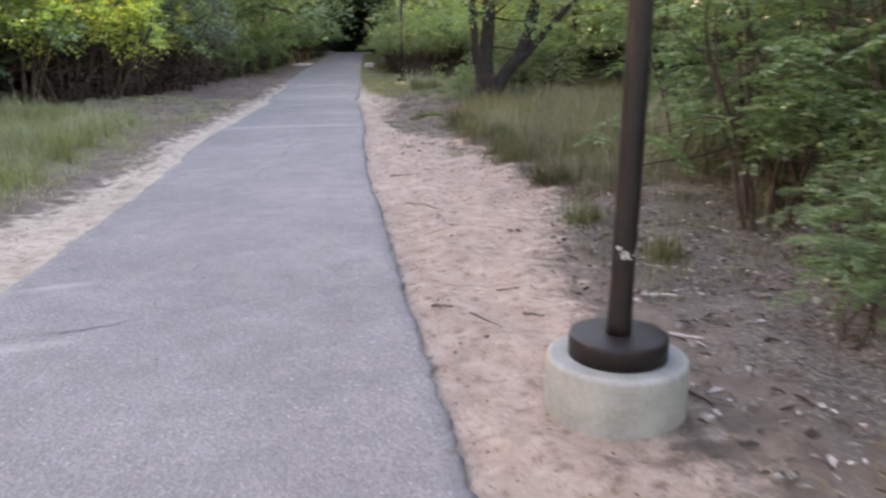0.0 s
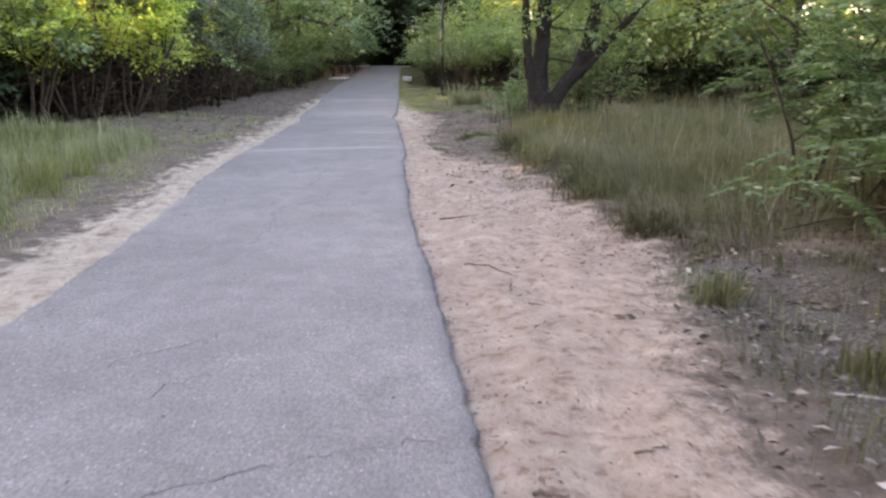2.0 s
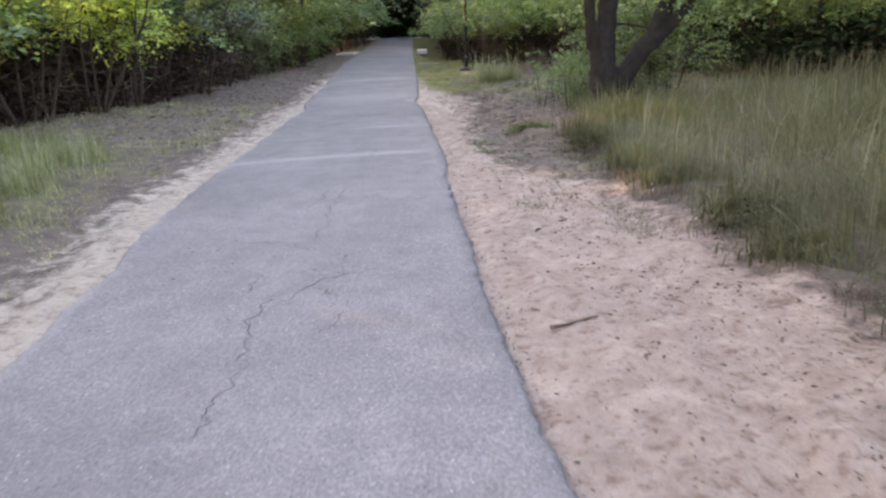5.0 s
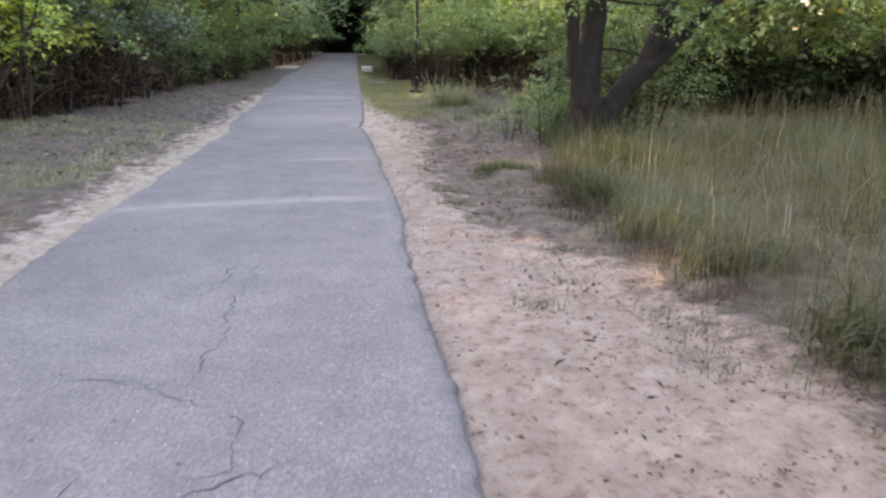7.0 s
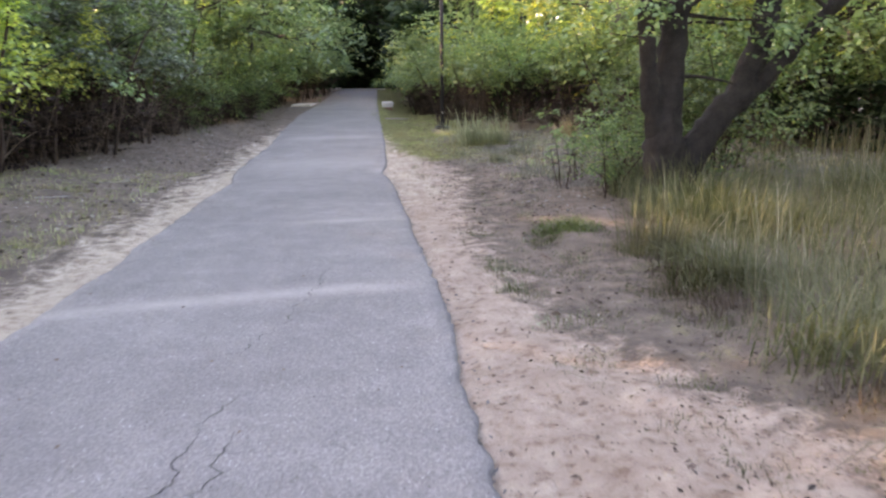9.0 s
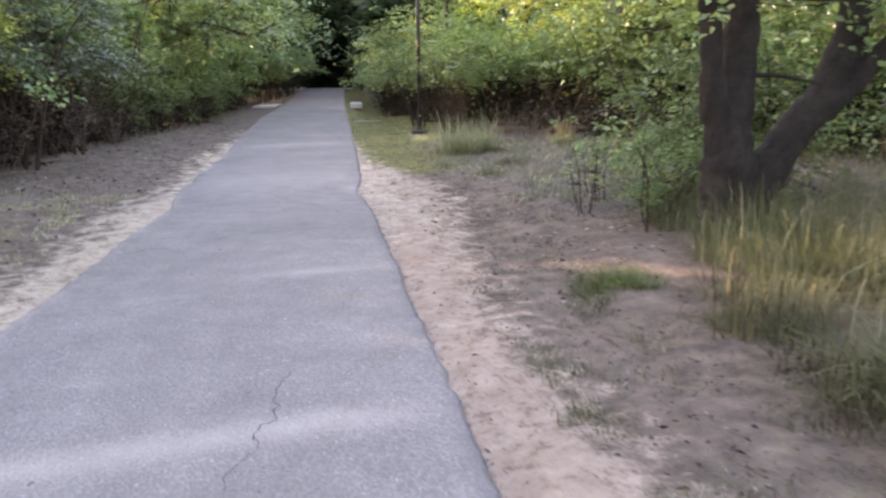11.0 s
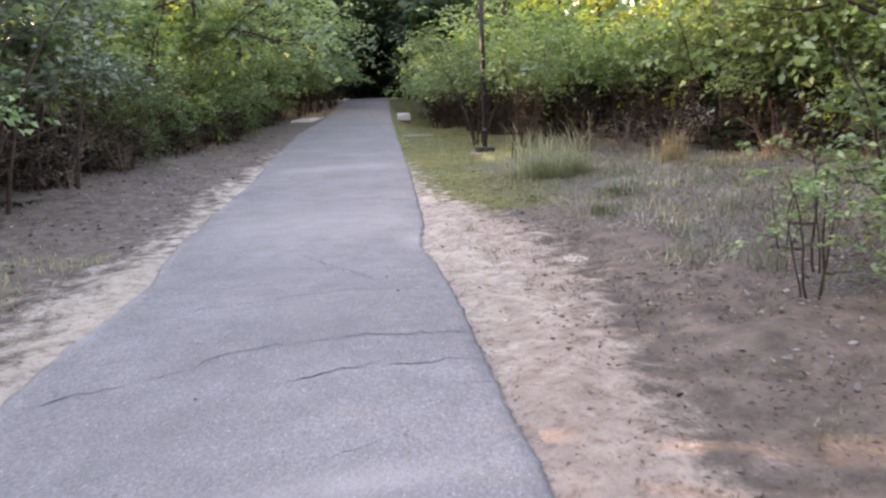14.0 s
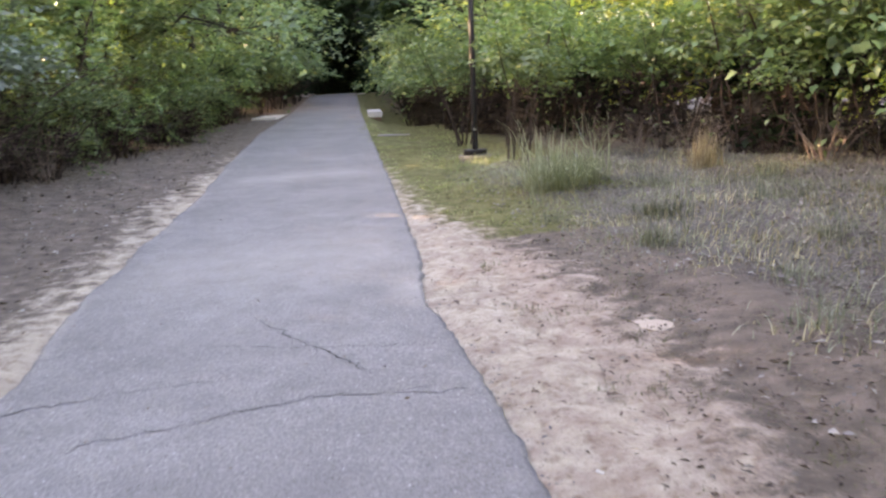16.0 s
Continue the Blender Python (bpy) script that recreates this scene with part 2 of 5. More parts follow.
M_SEED = leaf_material("seed_stalks", [(0.0, (0.20, 0.185, 0.13)), (1.0, (0.38, 0.35, 0.27))], 0.3)
M_PALEGREEN = leaf_material("pale_green_grass", [(0.0, (0.20, 0.225, 0.15)), (1.0, (0.42, 0.44, 0.34))], 0.4)
M_DRYGRASS = leaf_material("dry_grass", [(0.0, (0.16, 0.13, 0.07)), (0.6, (0.30, 0.25, 0.14)), (1.0, (0.48, 0.41, 0.27))], 0.3)
M_GREYWEED = leaf_material("grey_green_weeds", [(0.0, (0.10, 0.11, 0.075)), (0.6, (0.19, 0.20, 0.145)), (1.0, (0.34, 0.34, 0.27))], 0.3, 0.02)
M_WITHERED = leaf_material("withered_grass", [(0.0, (0.07, 0.05, 0.04)), (0.7, (0.14, 0.105, 0.082)), (1.0, (0.24, 0.19, 0.145))], 0.2, 0.02)
M_LUSH = leaf_material("bright_grass", [(0.0, (0.07, 0.105, 0.035)), (1.0, (0.15, 0.19, 0.07))], 0.3)

# ---- helpers for meshes ----
rng = np.random.default_rng(7)


def mesh_of(name, verts, faces, mat, smooth=False):
    """One mesh from arrays: verts (n, 3), faces (m, k)."""
    me = bpy.data.meshes.new(name)
    verts, faces = np.asarray(verts, dtype=np.float32), np.asarray(faces, dtype=np.int32)
    k = faces.shape[1]
    me.vertices.add(len(verts))
    me.vertices.foreach_set("co", verts.ravel())
    me.loops.add(faces.size)
    me.loops.foreach_set("vertex_index", faces.ravel())
    me.polygons.add(len(faces))
    me.polygons.foreach_set("loop_start", np.arange(0, faces.size, k, dtype=np.int32))
    if smooth:
        me.polygons.foreach_set("use_smooth", np.ones(len(faces), dtype=bool))
    me.materials.append(mat)
    me.update(calc_edges=True)
    return me


def under(name, me, parent, label=""):
    ob = new(name, me)
    ob.parent = parent
    return tagged(ob, label)


def part(name, bm, mat, parent, label=""):
    me = bpy.data.meshes.new(name)
    bm.to_mesh(me)
    bm.free()
    me.materials.append(mat)
    return under(name, me, parent, label)


def tubes(runs, sides=5):
    """Tapered tubes along runs of (points, radii): verts and quads of all of them."""
    vs, fs, at = [], [], 0
    ring = np.linspace(0, 2 * np.pi, sides, endpoint=False)
    for pts, radii in runs:
        pts = np.asarray(pts, dtype=float)
        way = np.gradient(pts, axis=0)
        way /= np.linalg.norm(way, axis=1)[:, None] + 1e-9
        side = np.cross(way, (0.31, 0.87, 0.38) if abs(way[0, 2]) > 0.6 else (0, 0, 1.0))
        side /= np.linalg.norm(side, axis=1)[:, None] + 1e-9
        other = np.cross(way, side)
        r = np.asarray(radii)[:, None, None]
        loop = pts[:, None] + r * (np.cos(ring)[None, :, None] * side[:, None] + np.sin(ring)[None, :, None] * other[:, None])
        vs.append(loop.reshape(-1, 3))
        n = len(pts)
        i, j = np.meshgrid(np.arange(n - 1), np.arange(sides), indexing="ij")
        a, b = at + i * sides + j, at + i * sides + (j + 1) % sides
        fs.append(np.stack([a, b, b + sides, a + sides], -1).reshape(-1, 4))
        at += n * sides
    return np.concatenate(vs), np.concatenate(fs)


def leaf_arrays(pos, way, length, width, droop=0.0):
    """Folded leaves at pos that point along way: four corners and two triangles each."""
    n = len(pos)
    way = way / (np.linalg.norm(way, axis=1)[:, None] + 1e-9)
    up = rng.normal(size=(n, 3)) * 0.5 + (0, 0, 1.0)
    side = np.cross(way, up)
    side /= np.linalg.norm(side, axis=1)[:, None] + 1e-9
    nor = np.cross(side, way)
    L, W = np.reshape(length, (-1, 1)) * np.ones((n, 1)), np.reshape(width, (-1, 1)) * np.ones((n, 1))
    v = np.stack([pos, pos + way * L * 0.45 + side * W * 0.5 + nor * W * 0.16, pos + way * L - nor * L * droop,
                  pos + way * L * 0.45 - side * W * 0.5 + nor * W * 0.16], 1).reshape(-1, 3)
    base = np.arange(n)[:, None] * 4
    return v, np.concatenate([base + (0, 1, 2), base + (0, 2, 3)], 1).reshape(-1, 3)


def twig_leaves(ends, ways, leaves, reach, per=8):
    """Leaves set left and right along drooping twigs that grow from the branch ends."""
    k = rng.integers(0, len(ends), max(1, leaves // per))
    d = ways[k] * 0.8 + rng.normal(size=(len(k), 3)) * (0.75, 0.75, 0.3)
    d /= np.linalg.norm(d, axis=1)[:, None] + 1e-9
    side = np.cross(d, (0, 0, 1.0))
    side /= np.linalg.norm(side, axis=1)[:, None] + 1e-9
    far = (reach * rng.uniform(0.5, 1.25, len(k)))[:, None]
    start = ends[k] + rng.normal(size=d.shape) * reach * 0.22
    pos, way = [], []
    for q in range(per):
        along = (q + rng.random((len(k), 1))) / per
        pos.append(start + d * far * along - np.array((0, 0, 0.30)) * far * along ** 2)
        way.append(d * 0.55 + side * (0.95 if q % 2 else -0.95) + rng.normal(size=d.shape) * 0.3 + (0, 0, -0.22))
    return np.concatenate(pos), np.concatenate(way)


def way_at(p, i):
    d = p[i] - p[i - 1]
    return d / (np.linalg.norm(d) + 1e-9)


def limb(start, way, length, radius, bend=0.25, steps=6, end=0.25):
    """A wandering limb from start along way: points and radii."""
    pts, d = [np.array(start, float)], np.array(way, float)
    d /= np.linalg.norm(d)
    for k in range(steps):
        d = d + rng.normal(size=3) * bend / steps ** 0.5
        d /= np.linalg.norm(d)
        pts.append(pts[-1] + d * length / steps)
    return np.array(pts), radius * np.linspace(1, end, steps + 1)


def shrub(name, label, height, spread, stems, leaves, size, mat, low=0.25, pinnate=False, category="shrub", wood=None):
    """A bush of several stems with its leaves in loose clumps round the branch ends."""
    root = tagged(new(name), label, category, "bushes beside the path")
    ends, ways = [], []
    for k in range(stems):
        runs = []
        a = rng.uniform(0, 2 * np.pi)
        lean = rng.uniform(0.12, 0.55) * spread / height
        foot = (0.18 * spread * math.cos(a) * rng.random(), 0.18 * spread * math.sin(a) * rng.random(), -0.05)
        p, r = limb(foot, (math.cos(a) * lean, math.sin(a) * lean, 1), height * rng.uniform(0.7, 0.95), 0.012 * height * rng.uniform(0.5, 1.0), 0.3, 7)
        runs.append((p, r))
        for q in range(5):
            i = rng.integers(2, 7)
            b = rng.uniform(0, 2 * np.pi)
            p2, r2 = limb(p[i], (math.cos(b), math.sin(b), rng.uniform(-0.15, 0.7)), spread * rng.uniform(0.25, 0.6), r[i] * 0.6, 0.4, 4)
            runs.append((p2, r2))
            ends += [p2[2], p2[3], p2[4]]
            ways += [way_at(p2, 2), way_at(p2, 3), way_at(p2, 4)]
        ends += [p[5], p[6], p[7]]
        ways += [way_at(p, 5), way_at(p, 6), way_at(p, 7)]
        under("stem", mesh_of("stem", *tubes(runs, 4), wood or M_STEM, True), root)
    ends, ways = np.array(ends), np.array(ways)
    high = np.flatnonzero(ends[:, 2] > low * height)
    high = high if len(high) > 3 else np.arange(len(ends))
    high = high[rng.permutation(len(high))[: max(18, len(high) * 2 // 5)]]
    pos, way = twig_leaves(ends[high], ways[high], leaves, 0.26 * spread)
    pos[:, 2] = np.maximum(pos[:, 2], 0.08)
    near = np.hypot(pos[:, 0], pos[:, 1]) < spread * rng.uniform(0.75, 1.0, len(pos))
    pos, way = pos[near], way[near]
    if pinnate:
        way[:, 2] *= 0.5
        way /= np.linalg.norm(way, axis=1)[:, None]
        allp, allw = [], []
        cross = np.cross(way, (0, 0, 1.0))
        cross /= np.linalg.norm(cross, axis=1)[:, None] + 1e-9
        for k in range(7):
            along = pos + way * (0.05 + 0.028 * k) - np.array((0, 0, 0.0035 * k * k * 0.4))
            for s in (-1, 1):
                allp.append(along)
                allw.append(cross * s + way * 0.45 + rng.normal(size=way.shape) * 0.12)
        pos, way = np.concatenate(allp), np.concatenate(allw)
        v, f = leaf_arrays(pos, way, size * rng.uniform(0.8, 1.15, len(pos)), size * 0.34, 0.1)
    else:
        L = size * rng.uniform(0.6, 1.3, len(pos))
        v, f = leaf_arrays(pos, way, L, L * 0.58, 0.12)
    under("crown", mesh_of("crown", v, f, mat), root)
    return root


def tree(name, label, height, spread, radius, leaves, size, mat, bare=0.3, boughs=10, bark=None):
    """A tapered trunk with limbs, and a crown of leaves in clumps with gaps between them."""
    root = tagged(new(name), label, "tree", "trees of the wood")
    p, r = limb((0, 0, -0.1), (rng.normal() * 0.06, rng.normal() * 0.06, 1), height * 0.92, radius, 0.16, 12, 0.15)
    r[0] *= 1.45
    under("trunk", mesh_of("trunk", *tubes([(p, r)], 9), bark or M_BARK, True), root)
    ends, ways = [], []
    for k in range(boughs):
        i = rng.integers(int(12 * bare), 12)
        a = rng.uniform(0, 2 * np.pi)
        reach = spread * (1.15 - 0.75 * i / 12) * rng.uniform(0.6, 1.1)
        p2, r2 = limb(p[i], (math.cos(a), math.sin(a), rng.uniform(0.05, 0.7)), reach, r[i] * 0.5, 0.35, 6)
        runs = [(p2, r2)]
        ends += [p2[3], p2[4], p2[5], p2[6]]
        ways += [way_at(p2, 3), way_at(p2, 4), way_at(p2, 5), way_at(p2, 6)]
        for q in range(3):
            j = rng.integers(2, 6)
            d = p2[j] - p2[j - 1]
            p3, r3 = limb(p2[j], d / np.linalg.norm(d) + rng.normal(size=3) * 0.7, reach * 0.45, r2[j] * 0.6, 0.4, 4)
            runs.append((p3, r3))
            ends += [p3[2], p3[4]]
            ways += [way_at(p3, 2), way_at(p3, 4)]
        under("limb", mesh_of("limb", *tubes(runs, 4), bark or M_BARK, True), root)
    ends, ways = np.array(ends + [p[11], p[12]]), np.array(ways + [way_at(p, 11), way_at(p, 12)])
    keep = rng.permutation(len(ends))[: len(ends) * 2 // 3]
    pos, way = twig_leaves(ends[keep], ways[keep], leaves, 0.26 * spread)
    L = size * rng.uniform(0.6, 1.3, len(pos))
    under("crown", mesh_of("crown", *leaf_arrays(pos, way, L, L * 0.6, 0.12), mat), root)
    return root


def place(first, kinds, x, y, z, turn, scale):
    """A copy of one of the kinds; the first use of each kind moves the original."""
    ob = first
    m = pose(x, y, z, 0, 0, turn)
    if ob.name in kinds:
        ob = copy_thing(ob, m)
    else:
        kinds.add(ob.name)
        ob.matrix_basis = m
    ob.scale = (scale, scale, scale * 1.0)
    return ob


def blades(name, label, foot, height, width, mat, lean=0.35, category="grass", taper=None):
    """Grass: bent tapering blades at the given feet, as one sheet of stuff."""
    n = len(foot)
    a = 2.6 * np.sin(1.3 * foot[:, 0] + 0.9 * foot[:, 1]) + 2.0 * np.sin(1.7 * foot[:, 1] - 0.8 * foot[:, 0]) + rng.normal(size=n) * 1.1
    out = np.stack([np.cos(a), np.sin(a), np.zeros(n)], 1)
    side = np.stack([-np.sin(a), np.cos(a), np.zeros(n)], 1)
    patch = 0.82 + 0.30 * np.sin(foot[:, 0] * 3.1 + 1.5 * np.sin(foot[:, 1] * 2.3)) * np.cos(foot[:, 1] * 2.7 + foot[:, 0])
    h = (height * patch * rng.uniform(0.45, 1.2, n) * (1.0 if taper is None else taper(foot[:, 0], foot[:, 1])))[:, None]
    w = (width * rng.uniform(0.6, 1.3, n))[:, None]
    b = np.minimum(np.abs(rng.normal(size=n)) * lean, 1.7)[:, None]
    rows = []
    for s, k in ((0.0, 1.0), (0.45, 0.85), (0.8, 0.5)):
        mid = foot + out * h * b * s ** 2 + np.array((0, 0, 1.0)) * h * (s - 0.25 * b * s ** 2)
        rows += [mid - side * w * k / 2, mid + side * w * k / 2]
    rows.append(foot + out * h * b * 1.15 + np.array((0, 0, 1.0)) * h * (1 - 0.35 * b))
    v = np.stack(rows, 1).reshape(-1, 3)
    base = np.arange(n)[:, None] * 7
    f = np.concatenate([base + t for t in ((0, 1, 3), (0, 3, 2), (2, 3, 5), (2, 5, 4), (4, 5, 6))], 1).reshape(-1, 3)
    return tagged(new(name, mesh_of(name, v, f, mat)), label, category, kind="stuff")


# ---- the lie of the land: the path's two edges and the height along it ----
def line(y, *knots):
    return np.interp(y, [k[0] for k in knots], [k[1] for k in knots])


def right_edge(y):
    return line(y, (-20, 2.0), (5.5, 1.97), (7, 1.97), (9, 1.99), (11.2, 1.98), (12.0, 1.99), (12.8, 2.03), (14.3, 2.07), (15.8, 2.13), (16.7, 2.23), (20, 2.30), (22.8, 2.37),
                (24.2, 2.37), (24.9, 2.31), (25.6, 2.38), (26.5, 2.5), (31, 2.76), (35, 2.96), (49, 3.62), (70, 4.85), (90, 6.5))


def left_edge(y):
    return line(y, (-20, -0.6), (7.2, -0.56), (9.1, -0.5), (13, -0.46), (14, -0.56), (16, -0.5), (19, -0.32), (22.5, -0.17), (24.0, -0.04), (25.2, -0.14),
                (27, -0.14), (31, 0.02), (35, 0.02), (42, 0.25), (49, 0.95), (70, 2.1), (90, 3.6))


def sand_right(y):
    return line(y, (-20, 2.75), (5, 2.85), (7, 3.0), (8.2, 3.3), (10, 3.85), (13, 3.75), (14.6, 3.6), (15.7, 3.2), (16.6, 2.85), (18.3, 2.78), (20.8, 3.0), (24, 3.5), (26.5, 3.4), (29, 2.85), (33, 2.85), (90, 3.4))


def sand_left(y):
    return line(y, (-20, -1.7), (9.2, -1.34), (10, -1.12), (12.4, -0.92), (14.7, -1.05), (17, -0.85), (20, -0.76), (22.4, -0.62), (23.6, -0.72), (24.8, -0.6), (25.6, -0.32), (28.8, -0.3), (30, -0.55), (31.2, -0.2), (40, 0.2), (90, 2.6))


def crest(y):
    y = np.asarray(y, float)
    return line(y, (-200, 0.0), (27, 0.0), (33, 0.06), (40, 0.22), (49, 0.52), (60, 0.85), (70, 1.06), (76, 1.02), (95, 0.4), (140, 0.0), (2000, 0.0))


def height(x, y):
    x, y = np.asarray(x, float), np.asarray(y, float)
    z = crest(y)
    low_side = np.clip((x - right_edge(y) - 0.1) / 0.9, 0, 1) * np.clip((y - 34) / 6, 0, 1) * np.clip((66 - y) / 8, 0, 1)
    z = z * (1 - 0.8 * low_side)
    off = np.maximum(np.maximum(x - right_edge(y) - 1.2, left_edge(y) - 1.0 - x), 0.0)
    z = z + 0.06 * np.minimum(off, 3.0) * np.clip(y / 12.0, 0, 1)
    z = z - 0.35 * np.exp(-((y - 49.5) / 2.2) ** 2) * np.clip(off * 2.0, 0, 1)
    return z + 0.035 * np.sin(x * 0.9 + 1.3) * np.cos(y * 0.7) * np.clip(off, 0, 1)


def wobble(a, b, seed):
    return noise.noise(Vector((float(a), float(b), seed)))


# ---- ground: one sheet to the horizon ----
def spaced(fine_from, fine_to, step, far, grow):
    mid = list(np.arange(fine_from, fine_to + 1e-6, step))
    up, s = [mid[-1]], step
    while up[-1] < far:
        s *= grow
        up.append(up[-1] + s)
    down, s = [mid[0]], step
    while down[-1] > -far:
        s *= grow
        down.append(down[-1] - s)
    return np.array(down[:0:-1] + mid + up[1:])


gx, gy = spaced(-2.0, 4.6, 0.075, 1500, 1.11), spaced(3.8, 27, 0.09, 1500, 1.07)
X, Y = np.meshgrid(gx, gy)
Z = height(X, Y)
RE, LE, SR, SL = right_edge(Y), left_edge(Y), sand_right(Y), sand_left(Y)
lump = np.array([noise.fractal(Vector((x * 2.2, y * 2.2, 3.0)), 1.0, 2.0, 4) if -8 < x < 14 and 0 < y < 60 else 0.0 for x, y in zip(X.ravel(), Y.ravel())]).reshape(X.shape)
beside = np.clip(np.minimum(np.abs(X - RE), np.abs(X - LE)) * 4, 0, 1)
on_path = (X > LE) & (X < RE)
edge_dip = 0.032 * np.exp(-np.maximum(X - RE, 0) / 0.10) * (X > 1) + 0.014 * np.exp(-np.maximum(LE - X, 0) / 0.10) * (X < 1)
Z = Z - edge_dip + np.where(on_path, 0.0, lump * 0.05 * beside + 0.006)
soft_step = lambda d, w: np.clip(d / w + 0.5, 0, 1)
sand_mask = np.where(X > 1.0, soft_step(SR - X, 0.9), soft_step(X - SL, np.where(Y > 19, 1.5, 0.8))) * np.clip((42 - Y) / 8, 0, 1)
grass_mask = np.maximum(np.where(X < 0, 0.4 * soft_step(-1.3 - X, 1.0) * soft_step(20 - Y, 4), 0),
                        np.maximum(np.where((X > 2) & (Y > 27), soft_step(6.0 - X, 2.0), 0), np.where((X > 3.4) & (Y > 10) & (Y < 19), 0.25, 0)))
litter_mask = np.maximum(np.where((X > 2.9) & (Y < 9.5), 0.8 * soft_step(X - 3.4, 0.8), 0),
                         np.maximum(np.where((X > 3.5) & (Y > 22) & (Y < 33), 0.75 * soft_step(X - 4.2, 1.2), 0), np.where((X < -1.2) & (Y > 18), 0.12, 0)))
red_mask = np.maximum(np.where((X > 2.4) & (Y > 17) & (Y < 25.5), 0.45 * soft_step(4.9 - X, 1.0), 0), np.where((X < 0.5) & (Y > 30) & (Y < 50), 0.4 * soft_step(X - LE + 0.8, 0.6), 0))
pale_mask = np.where(X < 1.0, 0.8, 0.55 * soft_step(Y - 21.5, 3.0) * soft_step(RE + 0.75 - X, 0.5))
red_mask = np.maximum(red_mask, np.where((X < -0.6) & (Y > 19) & (Y < 40), 0.38, 0))
ny, nx = X.shape
i, j = np.meshgrid(np.arange(ny - 1), np.arange(nx - 1), indexing="ij")
a = i * nx + j
ground_me = mesh_of("ground", np.stack([X, Y, Z], -1).reshape(-1, 3), np.stack([a, a + 1, a + nx + 1, a + nx], -1).reshape(-1, 4), M_GROUND, True)
for key, values in (("sand", sand_mask), ("grass", grass_mask), ("litter", litter_mask), ("red", red_mask), ("pale", pale_mask)):
    ground_me.attributes.new(key, "FLOAT", "POINT").data.foreach_set("value", values.astype(np.float32).ravel())
tagged(new("ground", ground_me), "sandy reddish earth with patches of grass and leaf litter", "ground", kind="structure")

# ---- the asphalt path, with crumbled edges ----
py = np.concatenate([np.arange(-14, 3, 0.25), np.arange(3, 32, 0.05), np.arange(32, 78, 0.2)])
across = np.concatenate([[0.0, 0.0], np.linspace(0.012, 0.988, 34), [1.0, 1.0]])
rag = np.array([[wobble(y * 1.1, 0, 1.0) * 0.05 + wobble(y * 5.0, 0, 2.0) * 0.028 + wobble(y * 17.0, 0, 3.0) * 0.014,
                 wobble(y * 1.1, 9, 1.0) * 0.025 + wobble(y * 5.0, 9, 2.0) * 0.026 + wobble(y * 12.0, 9, 3.0) * 0.024] for y in py])
pl, pr = left_edge(py) + rag[:, 0], right_edge(py) + rag[:, 1]
PX = pl[:, None] + (pr - pl)[:, None] * across[None, :]
PY = np.repeat(py[:, None], len(across), 1)
PZ = crest(PY) + 0.022 + 0.012 * np.sin(np.pi * across)[None, :]
PZ[:, 0] -= 0.12
PZ[:, -1] -= 0.12
PZ[:, 1] -= 0.012
PZ[:, -2] -= 0.012
ny, nx = PX.shape
i, j = np.meshgrid(np.arange(ny - 1), np.arange(nx - 1), indexing="ij")
a = i * nx + j
path_me = mesh_of("path", np.stack([PX, PY, PZ], -1).reshape(-1, 3), np.stack([a, a + 1, a + nx + 1, a + nx], -1).reshape(-1, 4), M_ASPHALT, True)
# pale bands across the asphalt, fading at both ends
bands_and_dust = np.zeros(PX.shape)
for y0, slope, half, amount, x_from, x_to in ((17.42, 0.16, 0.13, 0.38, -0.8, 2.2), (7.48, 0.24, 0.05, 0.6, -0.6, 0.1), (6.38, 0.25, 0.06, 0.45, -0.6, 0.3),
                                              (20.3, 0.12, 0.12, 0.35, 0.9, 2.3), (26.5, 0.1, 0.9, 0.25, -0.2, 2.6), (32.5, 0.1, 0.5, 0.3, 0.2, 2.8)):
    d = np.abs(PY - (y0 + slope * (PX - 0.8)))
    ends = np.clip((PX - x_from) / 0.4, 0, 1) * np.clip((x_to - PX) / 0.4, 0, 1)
    bands_and_dust = np.maximum(bands_and_dust, amount * np.exp(-(d / half) ** 2) * ends)
# dust along the left edge and over the notch on the right
bands_and_dust = np.maximum(bands_and_dust, 0.45 * np.clip(1 - (PX - pl[:, None]) / 0.07, 0, 1) * (0.3 + 0.7 * (np.sin(PY * 1.7) * np.sin(PY * 0.61 + 1) > 0.1)))
bands_and_dust = np.maximum(bands_and_dust, 0.45 * np.clip(1 - np.hypot((PX - 2.3) / 0.3, (PY - 25.3) / 0.7), 0, 1))
patchy = np.array([0.45 + 0.9 * wobble(y * 0.8, 3, 6.0) + 0.6 * wobble(y * 6.0, 3, 7.0) for y in py])
rim = np.clip(1 - (pr[:, None] - PX) / 0.09, 0, 1) * np.clip(0.65 * patchy, 0.0, 0.8)[:, None] * (PY < 24.5)
path_me.attributes.new("rim", "FLOAT", "POINT").data.foreach_set("value", rim.astype(np.float32).ravel())
path_me.attributes.new("bands_and_dust", "FLOAT", "POINT").data.foreach_set("value", bands_and_dust.astype(np.float32).ravel())
path = tagged(new("path", path_me), "worn grey asphalt footpath with cracks and crumbled edges", "path", kind="structure")


